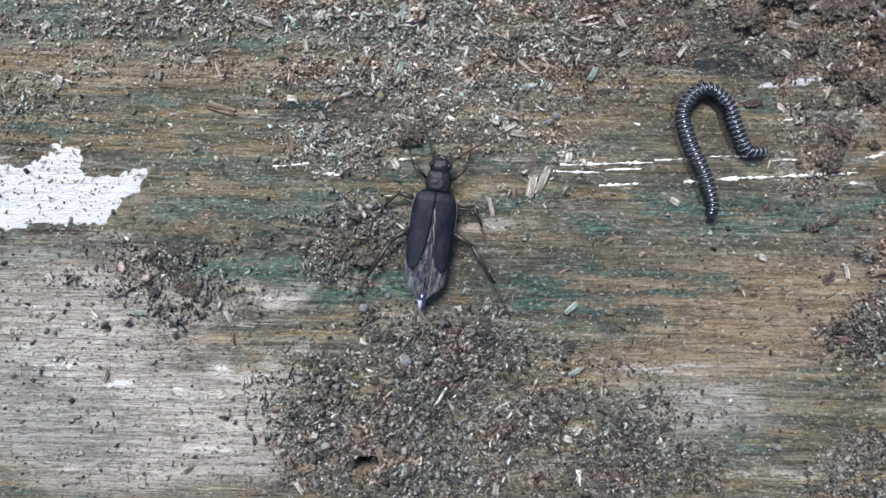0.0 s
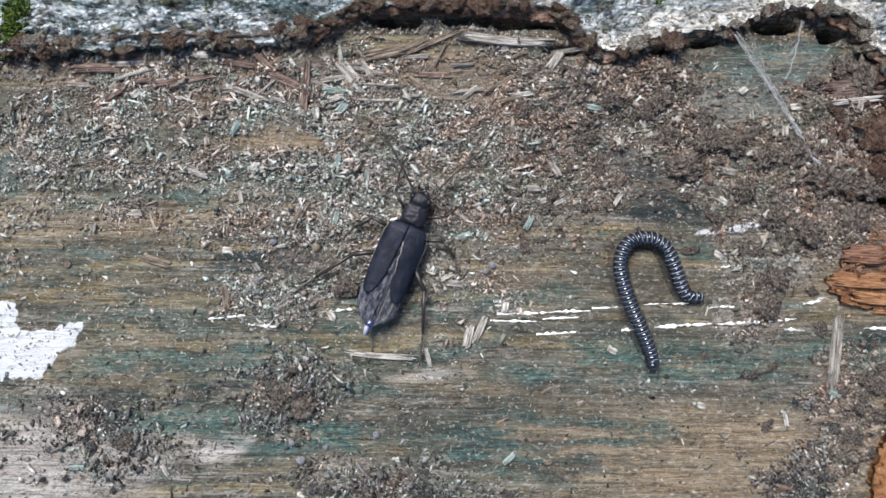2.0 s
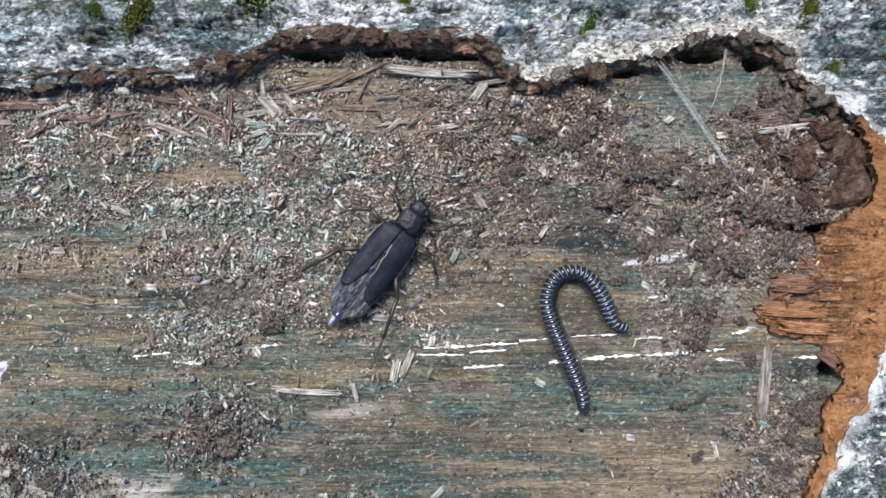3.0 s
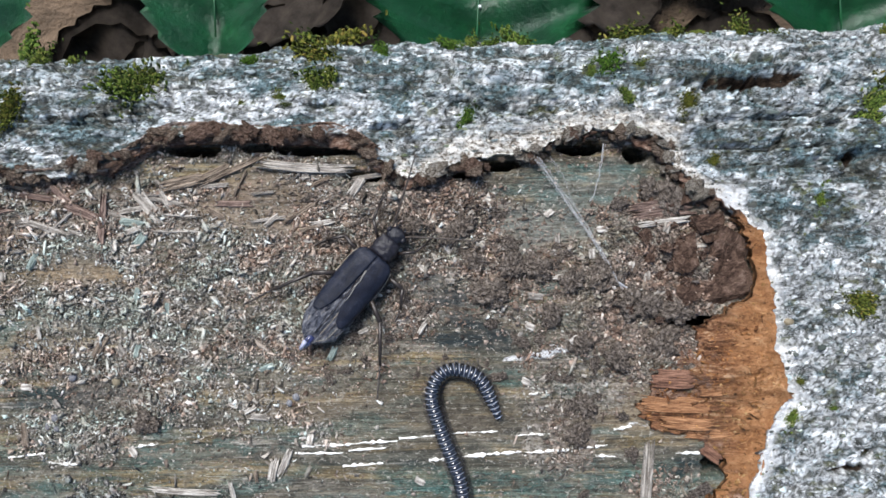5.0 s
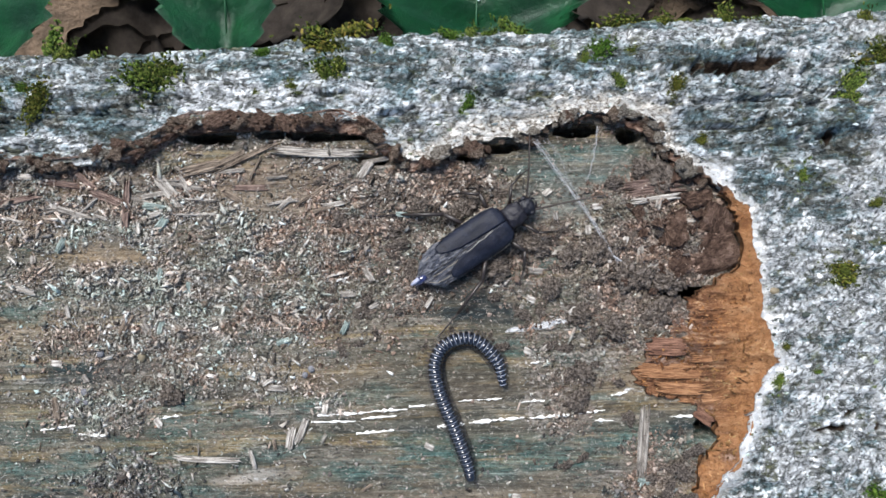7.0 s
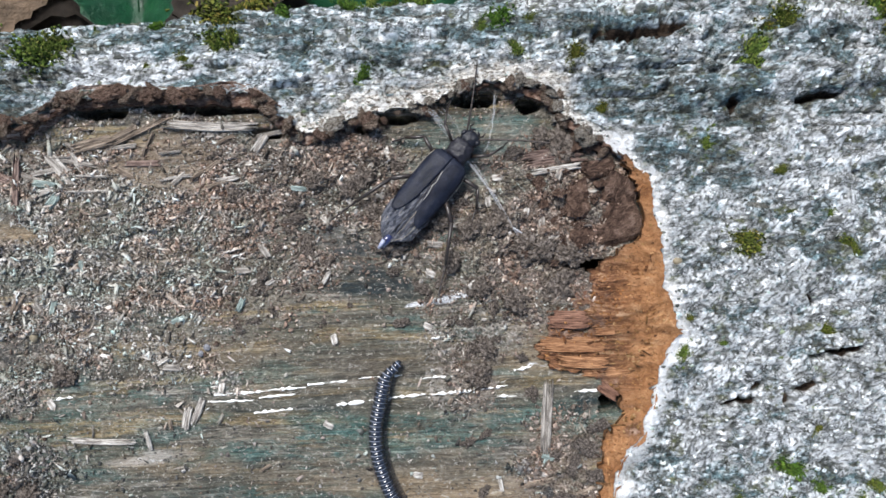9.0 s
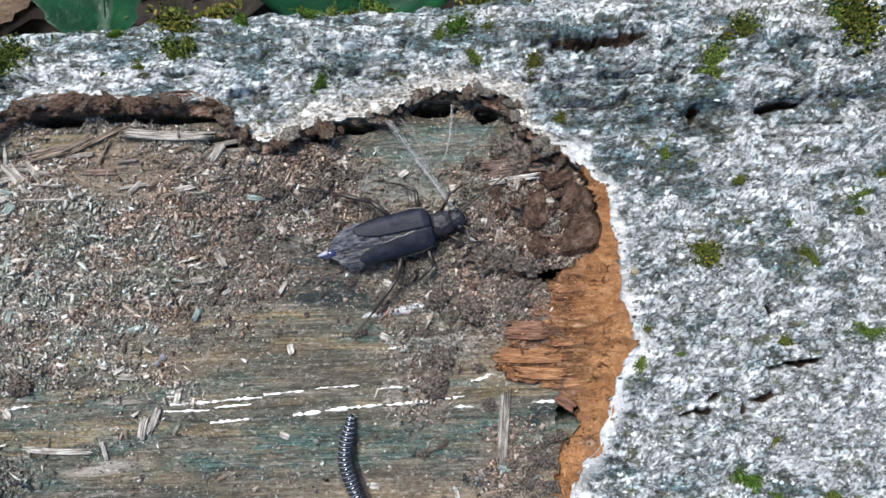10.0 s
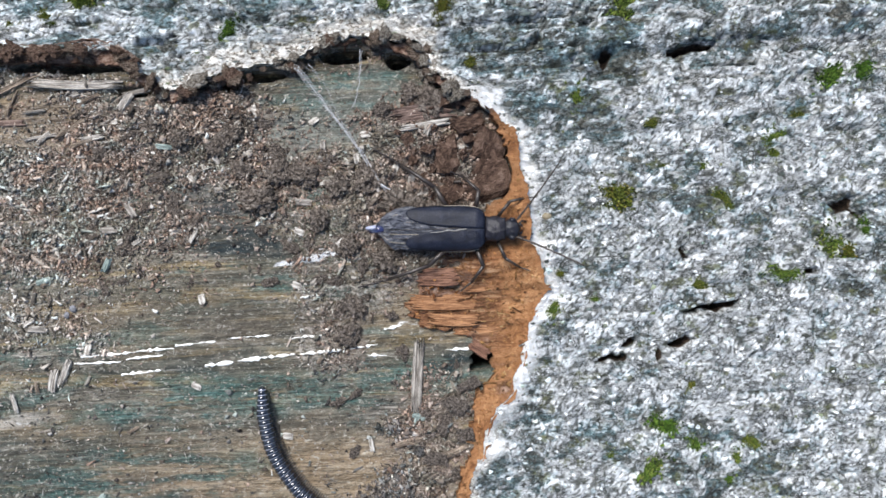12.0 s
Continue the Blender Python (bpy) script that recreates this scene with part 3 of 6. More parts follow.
TEAL = [(30, 4.8, 30, 2.6, 0.75), (20, -5.6, 16, 4.4, 0.9), (44, 5.6, 14, 2.4, 0.6), (-24, 3.5, 22, 2.6, 0.8), (-13, -3.8, 12, 2.6, 1.0), (-30, -3.6, 13, 2.2, 0.85), (50, 45.5, 9, 2.6, 0.9), (-58, 29, 8, 3, 0.7),
        (-32, 26, 14, 2, 0.6), (-2, 12.5, 30, 2.0, 0.6), (43, 18, 10, 1.6, 0.7), (60, 7, 12, 3, 0.8), (-20, 9, 20, 1.8, 0.6), (3, -1.5, 10, 2.4, 0.6)]
INK = [(17, -2, 15, 6, 0.38), (36, 15.5, 16, 2.6, 0.42), (24, 10.5, 15, 2.0, 0.42), (44, 1.5, 14, 2.0, 0.4), (28.5, 30.5, 3.5, 2.2, 0.9), (33, 25.2, 6.5, 2.0, 0.9), (-13, 17, 8, 2.0, 0.8), (66, 8.4, 4, 1.6, 0.9), (-30, 0.5, 14, 1.6, 0.6), (20, -9, 9, 1.2, 0.6), (64, 26.8, 5, 1.5, 0.8), (31, 28, 2, 4, 0.6)]
TAN = [(40, -7, 26, 7.5, 0.95), (-42, 24, 20, 4, 0.7), (28, 15.5, 24, 3.4, 0.35), (8, 2.2, 9, 2.0, 0.9), (-41, 4.2, 7, 2.2, 0.9), (8, 43, 11, 4, 0.75), (-30, 38, 8, 2, 0.6), (30, -16, 14, 4, 0.7), (-15, 34.5, 6, 2.4, 0.9), (58, 15, 9, 3, 0.6)]
PALE = [(-50, -14, 15, 12, 0.95), (-42, -24, 22, 9, 1.0), (-31, -18.5, 12, 3, 0.9), (-26.3, -7.4, 5, 1.6, 0.95), (4, 4.0, 5, 1.4, 0.6), (27, -15.5, 8, 0.9, 0.9), (32, -21, 7, 3.5, 0.7), (60, 40, 4, 1, 0.8)]
MOULD = [(-80, 9), (-62, 10.1), (-58.2, 9.6), (-55.4, 11.9), (-51.8, 12.0), (-50.4, 9.0), (-46.8, 8.6), (-42.6, 9.6), (-43.4, 7.4), (-45.6, 5.5), (-46.3, 3.5), (-48.5, 2.0), (-51.9, 2.7), (-54.2, 1.9), (-58, 1.8), (-62, 0.6), (-80, 0)]
GREY = [(-58, -20, 9, 4, 0.55), (-52, -27, 9, 4, 0.5), (45, 39.5, 6.0, 4.4, 0.8), (51, 45, 8, 2.6, 0.4), (28, 34, 5, 3, 0.35), (-58, 31, 10, 2, 0.4), (34, -21, 9, 5, 0.3)]
RUST = [(60, 32, 12, 11, 0.85), (33, 38, 14, 8, 0.4), (-20, 43, 34, 4, 0.6), (49, 13, 4, 5, 0.7), (-7, 18, 9, 4, 0.4), (60, -2, 6, 8, 0.45), (-9, -28.5, 3, 1.6, 0.9), (10, 43, 12, 4, 0.5)]


def sampled(f, x0, x1, y0, y1, step):
    """f worked out once on a grid, then looked up between its points."""
    gx, gy = np.arange(x0, x1, step), np.arange(y0, y1, step)
    table = f(*np.meshgrid(gx, gy, indexing="ij"))

    def at(x, y):
        u, v = np.clip((x - x0) / step, 0, len(gx) - 1.001), np.clip((y - y0) / step, 0, len(gy) - 1.001)
        i, j = u.astype(int), v.astype(int)
        p, q = u - i, v - j
        return (table[i, j] * (1 - p) + table[i + 1, j] * p) * (1 - q) + (table[i, j + 1] * (1 - p) + table[i + 1, j + 1] * p) * q
    return at


def bare_distance(x, y):
    d = polygon_distance(x, y, BARE)
    return d + 0.95 * fbm(x / 3.4, y / 3.0, 31) + 0.65 * fbm(x / 1.1, y / 1.1, 37)


def dirt_spread(x, y):
    bare = np.maximum(blobs(x, y, INK, 75), np.maximum(blobs(x, y, GREY, 91), blobs(x, y, [(8, 43, 9, 2.6, 0.6), (-15, 34.5, 5, 1.6, 0.8), (51, 45.5, 8, 2.2, 0.9), (-30, 27, 12, 2, 0.5)], 307)))
    return blobs(x, y, DIRT, 3, 0.75) * (1 - 0.9 * bare) * (0.72 + 0.62 * fbm(x / 5.5, y / 3.4, 201, 4))


dirt_at = sampled(dirt_spread, -97, 84, -60, 58, 0.3)


def mould_at(x, y):
    d = polygon_distance(x, y, MOULD) + 1.5 * fbm(x / 2.6, y / 1.6, 211, 4) + 0.7 * fbm(x / 0.8, y / 0.6, 217, 3)
    patch = blobs(x, y, [(56.5, 13.6, 2.6, 0.9, 0.62), (43.5, 22.4, 4.4, 0.9, 0.66), (46.8, 23.4, 2.2, 0.9, 0.75), (-41, -20, 9, 0.9, 0.62), (-55, -17, 6, 0.9, 0.6), (3.5, 3.0, 4, 0.5, 0.6), (-27, -17, 6, 0.6, 0.62), (60.2, 40.2, 2.4, 0.6, 0.7)], 233, 0.7, 0.4) + 0.35 * fbm(x / 2.5, y / 0.5, 239, 3) - 0.12
    return np.maximum(smooth_step(-0.5, 0.7, d), patch) - 0.5 * smooth_step(0.1, 0.5, fbm(x / 3, y / 1.0, 223, 4)) * smooth_step(5, 2, y)


def wood_height(x, y):
    z = 0.25 * mould_at(x, y) * (0.7 + 0.6 * fbm(x / 1.5, y / 1.5, 229, 3)) + 0.22 * fbm(x / 16, y / 1.1, 41, 5) + 0.10 * fbm(x / 4, y / 0.5, 47, 3)
    z = z + dirt_at(x, y) * (0.50 + 1.15 * fbm(x / 2.6, y / 2.2, 53, 4, 0.65) + 0.50 * fbm(x / 0.9, y / 0.9, 59, 2))
    for cx, cy, rx, ry in SLITS:
        r = np.sqrt(((x - cx + 0.5 * fbm(x / 1.5, y / 1.5, 61)) / rx) ** 2 + ((y - cy + 0.35 * fbm(x / 1.8, y / 1.8, 67)) / ry) ** 2)
        z = z - 12.0 * smooth_step(1.2, 0.85, r)
    return z


def spaced(*spans):
    """Grid lines: spans of (from, to, step)."""
    return np.unique(np.round(np.concatenate([np.arange(a, b, s) for a, b, s in spans]), 3))


def sheet(name, gx, gy, keep, place, material, parent, label, attributes, drop, pull=None):
    """A grid sheet with a torn outline and thickness; gx, gy in plan, place gives the positions."""
    X, Y = np.meshgrid(gx, gy, indexing="ij")
    K = keep(X, Y)
    cell = (K[:-1, :-1] > 0) | (K[1:, :-1] > 0) | (K[:-1, 1:] > 0) | (K[1:, 1:] > 0)
    if pull is not None:  # outline vertices slide onto the torn edge
        e = 0.05
        gxd, gyd = (pull(X + e, Y) - pull(X - e, Y)) / (2 * e), (pull(X, Y + e) - pull(X, Y - e)) / (2 * e)
        n = np.sqrt(gxd ** 2 + gyd ** 2) + 1e-6
        step = np.where(K <= 0, np.clip(-K, 0, 0.7) / np.maximum(n, 0.6), 0)
        X, Y = X + step * gxd / n, Y + step * gyd / n
    px, py, pz = place(X, Y)
    index = np.arange(X.size).reshape(X.shape)
    verts = np.stack([px, py, pz], -1).reshape(-1, 3)
    a, b, c, d = index[:-1, :-1][cell], index[1:, :-1][cell], index[1:, 1:][cell], index[:-1, 1:][cell]
    faces = np.stack([a, b, c, d], 1)
    pad = np.pad(cell, 1)
    sides = []
    for shift, (i0, j0), (i1, j1) in (((-1, 0), (0, 0), (0, 1)), ((1, 0), (1, 1), (1, 0)), ((0, -1), (1, 0), (0, 0)), ((0, 1), (0, 1), (1, 1))):
        nb = pad[1 + shift[0]:1 + shift[0] + cell.shape[0], 1 + shift[1]:1 + shift[1] + cell.shape[1]]
        ii, jj = np.nonzero(cell & ~nb)
        sides.append(np.stack([index[ii + i0, jj + j0], index[ii + i1, jj + j1]], 1))
    sides = np.concatenate(sides)
    rim = np.unique(sides)
    low = {int(v): len(verts) + k for k, v in enumerate(rim)}
    below = verts[rim].copy()
    below[:, 2] -= drop
    count = len(verts)
    verts = np.concatenate([verts, below])
    quads = faces.tolist() + [[int(p), low[int(p)], low[int(q)], int(q)] for p, q in sides]
    used = np.zeros(len(verts), bool)
    used[np.array(quads).ravel()] = True
    remap = np.cumsum(used) - 1
    quads = remap[np.array(quads)].tolist()
    ob = mesh_object(name, verts[used] * U, quads, material)
    ob.parent = parent
    tagged(ob, label)
    for key, f in attributes.items():
        value = f(X, Y).ravel()
        value = np.concatenate([value, value[rim]])[used]
        ob.data.attributes.new(key, "FLOAT", "POINT").data.foreach_set("value", value.astype(np.float32))
    return ob


wood_top = sampled(wood_height, -67, 78, -39, 55, 0.25)
bare_quick = sampled(bare_distance, -68, 128, -40, 72, 0.3)

log = thing("fallen_log", "rotting fallen log with pale lichened bark torn off bare decayed wood", "log")

sheet("bare_wood", spaced((-94, -66, 2), (-66, 80, 0.4)), spaced((-56, -36, 2), (-36, 55.5, 0.4)),
      lambda x, y: polygon_distance(x, y, BARE) + 3.0, lambda x, y: (x, y, wood_height(x, y)), WOOD, log,
      "damp decayed wood with teal stains, white mould and grain",
      {"dirt": dirt_at, "teal": lambda x, y: blobs(x, y, TEAL, 71), "ink": lambda x, y: blobs(x, y, INK, 75), "tan": lambda x, y: blobs(x, y, TAN, 79),
       "pale": lambda x, y: blobs(x, y, PALE, 83), "white": mould_at, "grey": lambda x, y: blobs(x, y, GREY, 91),
       "rust": lambda x, y: blobs(x, y, RUST, 95)}, 12.0)


def hole_depth(x, y):
    total = np.zeros(x.shape)
    for cx, cy, rx, ry, turn in HOLES:
        c, s = math.cos(radians(turn)), math.sin(radians(turn))
        u, v = (x - cx) * c + (y - cy) * s, -(x - cx) * s + (y - cy) * c
        r = np.sqrt((u / rx + 0.7 * fbm(x / 1.1, y / 1.1, 101)) ** 2 + (v / ry + 1.5 * fbm(x / 1.5, y / 1.5, 103)) ** 2)
        total = np.maximum(total, smooth_step(1.3, 0.6, r))
    return total


BACK, ROLL = 56.0, 9.0


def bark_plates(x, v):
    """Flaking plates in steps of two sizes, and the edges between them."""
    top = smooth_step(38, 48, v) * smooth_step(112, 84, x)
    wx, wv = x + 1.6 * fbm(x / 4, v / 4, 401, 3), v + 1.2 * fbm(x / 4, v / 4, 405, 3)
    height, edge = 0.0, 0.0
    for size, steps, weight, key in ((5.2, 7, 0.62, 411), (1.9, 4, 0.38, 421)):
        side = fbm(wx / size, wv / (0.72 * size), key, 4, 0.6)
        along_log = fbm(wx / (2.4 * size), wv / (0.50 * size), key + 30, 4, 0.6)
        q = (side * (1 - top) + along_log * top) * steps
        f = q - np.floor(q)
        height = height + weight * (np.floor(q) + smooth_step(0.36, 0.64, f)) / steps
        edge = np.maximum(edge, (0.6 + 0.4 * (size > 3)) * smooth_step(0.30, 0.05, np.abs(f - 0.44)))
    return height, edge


def bark_place(x, v):
    """The bark skin: flat above, rolled over the back and the front of the log."""
    plates = bark_plates(x, v)[0]
    relief = 1.0 * fbm(x / 14, v / 8, 107, 3) + 1.5 * plates + 0.5 * fbm(x / 1.6, v / 1.2, 109, 4, 0.65)
    relief = relief + 0.9 * np.exp(-((v - 50.5 - 0.04 * (x - 98)) / 2.0) ** 2) * smooth_step(80, 88, x) - 0.9 * np.exp(-((v - 47.2 - 0.04 * (x - 98)) / 1.3) ** 2) * smooth_step(80, 88, x)
    crack = np.abs(fbm(x / 13 + 0.5 * fbm(x / 3, v / 3, 119, 2), v / 2.3, 123, 3))
    relief = relief - 1.1 * smooth_step(0.11, 0.0, crack) * smooth_step(36, 48, v) - 0.5 * smooth_step(0.08, 0.0, crack)
    d = -polygon_distance(x, v, BARE)
    h = 1.35 + relief * smooth_step(-0.5, 4.0, d) + 0.7 * np.exp(-np.maximum(d, 0) / 2.0) - 3.0 * hole_depth(x, v)
    shift = 0.030 * (x - 30) * smooth_step(40, 56, v) + 0.8 * fbm(x / 22, v * 0 + 3.3, 117)* smooth_step(40, 56, v)
    shift = np.clip(shift, -4, 6)
    a = np.clip((v - BACK) / ROLL, 0, math.pi / 2)
    over = np.maximum(v - BACK - ROLL * math.pi / 2, 0)
    b = np.clip((-57 - v) / 30, 0, math.pi / 2)
    under = np.maximum(-57 - v - 30 * math.pi / 2, 0)
    y = np.clip(v, -57, BACK) + shift + (ROLL + h) * np.sin(a) + 0.12 * over - (30 + h) * np.sin(b)
    z = (ROLL + h) * np.cos(a) - ROLL - over + (30 + 0 * h) * (np.cos(b) - 1) - under + np.where(v < -57, h * (np.cos(b) - 1), 0)
    return x, y, z


CRUST = [(119, 0, 10, 11, 1.0), (92, 7.5, 8, 3.4, 0.9), (104, 13, 8, 3.4, 0.8), (112, 33, 6, 5, 0.6), (76, 30, 2.6, 5, 1.0), (78, 10, 3.4, 8, 0.8), (100, 41, 10, 3.4, 0.5), (108, 58, 10, 3, 0.5), (78, 8, 6, 8, 0.55), (80, 33, 6, 4, 0.75), (92, 4, 12, 5, 0.65), (110, 10, 14, 7, 0.6), (90, 22, 10, 6, 0.35), (112, -2, 12, 8, 0.7), (6, 55.2, 15, 2.2, 1.0), (36, 52, 9, 2.4, 0.9), (-22, 50.5, 14, 1.8, 0.7), (52, 55, 10, 2.0, 0.7), (70, 46, 7, 4, 0.35),
         (75, -6, 6, 8, 0.5), (100, 36, 14, 7, 0.35), (56, 54, 9, 1.8, 0.6), (115, 44, 9, 5, 0.3)]
BARE_BARK = [(98, 48.4, 16, 2.2, 1.0), (116, 50, 12, 2.0, 0.8), (97, 30, 6, 3.5, 0.7), (84, 26, 7, 2.6, 0.8), (74, -5, 4, 4, 0.9), (84, 22, 6, 3, 0.5), (88, 53, 4, 3, 0.8), (62, 58, 9, 1.4, 0.7), (82, 40, 5, 2.4, 0.6),
             (-30, 49, 12, 1.6, 0.5), (42, 54.5, 5, 1.4, 0.6), (100, -5, 12, 4, 0.45), (104, 12, 8, 2.0, 0.4)]
bark_lines_y = spaced((-145, -60, 5), (-60, -16, 1.5), (-16, 74, 0.31), (74, 80, 1.5), (80, 165, 6))
# some attributes below mark hollows, plate edges and holes for the painted shade
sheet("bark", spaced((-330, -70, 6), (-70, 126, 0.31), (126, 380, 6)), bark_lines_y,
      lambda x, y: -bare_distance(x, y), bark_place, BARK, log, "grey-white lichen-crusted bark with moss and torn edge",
      {"rim": lambda x, y: np.exp(-np.maximum(-bare_distance(x, y), 0) / (1.1 + 1.9 * smooth_step(22, 28, x) * smooth_step(66, 60, x) + 0.9 * smooth_step(66, 70, x))) * (0.42 + 0.78 * smooth_step(22, 30, x)), "pit_shade": hole_depth, "relief": lambda x, y: bark_plates(x, y)[0], "crack": lambda x, y: bark_plates(x, y)[1], "bare": lambda x, y: blobs(x, y, BARE_BARK, 127), "crust": lambda x, y: blobs(x, y, CRUST, 121),
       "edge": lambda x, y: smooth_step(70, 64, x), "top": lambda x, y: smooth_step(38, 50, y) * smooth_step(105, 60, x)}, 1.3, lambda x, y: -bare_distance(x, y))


def torn_zone(x, y):
    d = bare_distance(x, y)
    right = np.minimum(polygon_distance(x, y, TORN) + 0.8 * fbm(x / 4, y / 0.9, 131) + 0.6 * fbm(x / 1.4, y / 0.5, 137), d + 0.25)
    lip = np.minimum(polygon_distance(x, y, LIP) + 0.4 * fbm(x / 2.5, y / 1.0, 139) + 0.3 * fbm(x / 0.9, y / 0.6, 141), d + 0.25)
    band = np.minimum(0.35 + 1.5 * fbm(x / 4, y / 4, 143) - 1.5 * smooth_step(22, 26, x) * smooth_step(47, 43, x) - d, d + 0.25)
    return np.maximum(np.maximum(right, lip), band)


def torn_height(x, y):
    d = np.maximum(bare_distance(x, y), 0)
    fold = smooth_step(64.2, 65.6, x - 0.25 * (y - 22) + 1.4 * fbm(x / 2.5, y / 1.6, 155, 3)) * smooth_step(16, 19, y) * smooth_step(60, 62, x)
    return 0.5 + 1.3 * fold + 0.85 * np.exp(-d / 3.0) + 0.6 * np.exp(-d / 0.8) * smooth_step(62, 66, x) + smooth_step(0.0, 1.5, d) * ( 0.95 * fbm(x / 5, y / 1.8, 149, 5, 0.65) + 0.55 * smooth_step(70, 64, x) * fbm(x / 7, y / 0.75, 153, 3) + 0.4 * fbm(x / 1.1, y / 0.8, 151, 3))


sheet("inner_bark", spaced((-66, 80, 0.36)), spaced((-18, 56, 0.36)), torn_zone, lambda x, y: (x, y, torn_height(x, y)), INNER, log,
      "torn fibrous orange-brown inner bark",
      {"grain": lambda x, y: smooth_step(72, 66, x + 1.5 * fbm(x / 3, y / 2, 159)) * smooth_step(8, 11, y), "brown": lambda x, y: np.clip(smooth_step(58, 40, x) + smooth_step(40, 44, y) + 0.9 * blobs(x, y, [(61.6, 20.0, 4.0, 2.4, 0.75), (62.6, 23.0, 3.0, 1.2, 0.8), (66, 45, 6, 4, 0.8), (67.2, 9.6, 1.8, 1.4, 0.5), (69, 4, 2, 1.5, 0.8)], 157), 0, 1)}, 1.2, torn_zone)

# dark heartwood that fills the log below its skin
core = bmesh.new()
ring_yz = [(-80, -18), (-70, -13), (54, -13), (62, -20), (66, -60), (60, -112), (20, -124), (-50, -124), (-92, -110), (-96, -50)]
ends = [[core.verts.new((x, y, z)) for y, z in ring_yz] for x in (-329, 379)]
for i in range(len(ring_yz)):
    j = (i + 1) % len(ring_yz)
    core.faces.new((ends[0][i], ends[0][j], ends[1][j], ends[1][i]))
core.faces.new(ends[0])
core.faces.new(ends[1])
part("heartwood", core, plain_material("dark_heartwood", (0.05, 0.036, 0.025), 0.9, 0.1, 0.5, 0.3), log, "dark rotten heartwood", smooth=False)

# the rolled, layered inner bark under the lip of the bark
ROLL_LINE = [(-64, 45.4, 1.2, 1), (-48.6, 46.2, 1.3, 1), (-33.6, 47.6, 1.4, 1), (-18.6, 47.9, 1.8, 1), (-13.0, 49.0, 2.6, 1), (-9.0, 50.4, 3.0, 1), (-5.6, 52.8, 2.6, 0.4), (-3.0, 53.7, 2.3, 0), (1, 53.7, 2.2, 0), (6, 53.2, 2.0, 0),
             (12, 53.3, 2.2, 0), (18, 53.5, 2.3, 0), (20.6, 52.7, 2.4, 0), (22.4, 51.3, 2.0, 0.5), (24.2, 49.6, 1.4, 1)]
LIPBARK = lip_material()
line = np.array(ROLL_LINE, float)
roll_x = np.arange(-64, 24.2, 0.22)
roll_y, roll_w, roll_shut = (np.interp(roll_x, line[:, 0], line[:, k]) for k in (1, 2, 3))
SECTION = 19
K = np.linspace(0, 1, SECTION)[None]
RX, RY, RW, SHUT = (a[:, None] for a in (roll_x, roll_y, roll_w, roll_shut))
wave = fbm(RX / 5.0 + 0 * K, K * 3.0 + 2 + 0 * RX, 171, 3)
rough = fbm(RX / 1.1 + 0 * K, K * 6.0 + 0 * RX, 177, 4, 0.7)
drift = fbm(RX / 2.6 + 0 * K, 7.7 + 0 * RX + 0.6 * K, 181, 4, 0.65)
depth = 0.80 * RW * (0.85 + 0.5 * drift[:, :1]) * (0.42 + 0.25 * (1 - np.cos(math.pi * np.minimum(1.0, 1.25 * K))))
VX = RX + 0.35 * rough
VY = RY + 0.25 - 1.24 * depth * np.sin(math.pi * np.minimum(0.80, K) / 1.6) + 1.2 * drift * K + 0.6 * rough * K
VZ = 1.75 - 0.7 * (1 - K) ** 4 + 0.75 * np.sin(np.radians(100 + 190 * K)) * (0.8 + 0.5 * SHUT) - 1.5 * SHUT * K * K + 0.65 * wave + 0.75 * rough + 0.22 * np.sin(K * 19 + 5 * drift)
bm = bmesh.new()
rows = [[bm.verts.new((VX[i, j], VY[i, j], VZ[i, j])) for j in range(SECTION)] for i in range(len(roll_x))]
for a, b in zip(rows, rows[1:]):
    for j in range(SECTION - 1):
        bm.faces.new((a[j], b[j], b[j + 1], a[j + 1]))
part("bark_roll", bm, LIPBARK, log, "rolled layered red-brown inner bark under the lip")

# white fungus threads along the grain
THREADS = [(13.1, 11.4, 25.6, 12.0), (25.8, 12.3, 31.2, 12.6), (32.7, 12.9, 38.8, 13.1), (41.4, 12.5, 45.6, 12.8), (47.4, 12.7, 50.1, 13.0), (12.2, 10.5, 18.4, 10.5), (19.2, 10.8, 24.1, 11.1),
           (18.4, 8.7, 23.7, 9.1), (29.7, 9.4, 33.5, 9.8), (34.1, 9.9, 41.8, 10.4), (42.4, 10.4, 48.6, 10.8), (49.3, 10.8, 53.1, 11.2), (62.1, 10.0, 67.4, 10.0), (-25.3, 10.4, -20.4, 10.9),
           (-20.0, 9.7, -15.9, 9.4), (-9.5, 11.5, -5.7, 11.9), (51.6, 9.7, 54.2, 9.7), (42.9, 18.0, 44.8, 18.2), (54.0, 13.2, 56.4, 13.6)]
rng = random.Random(5)


def thread(x0, y0, x1, y1):
    """A ragged raised strip of white mould."""
    bm = bmesh.new()
    n = max(6, int((x1 - x0) / 0.45))
    rows = []
    width = rng.uniform(0.18, 0.30)
    for i in range(n + 1):
        k = i / n
        x, y = x0 + (x1 - x0) * k, y0 + (y1 - y0) * k + rng.uniform(-0.07, 0.07)
        w = width * (0.25 + 0.75 * math.sin(math.pi * min(1, max(0.04, k)))**0.35) * rng.choice((0.06, 0.3, 0.6, 0.9, 1.2, 1.6))
        z = float(wood_top(np.array([x]), np.array([y]))[0])
        rows.append([bm.verts.new((x, y + w * s, z + h)) for s, h in ((-1, -0.15), (-0.6, 0.14), (0.5, 0.17), (1, -0.15))])
    for a, b in zip(rows, rows[1:]):
        for j in range(3):
            bm.faces.new((a[j], b[j], b[j + 1], a[j + 1]))
    part("white_thread", bm, STREAK, log, "white mould thread along the grain")


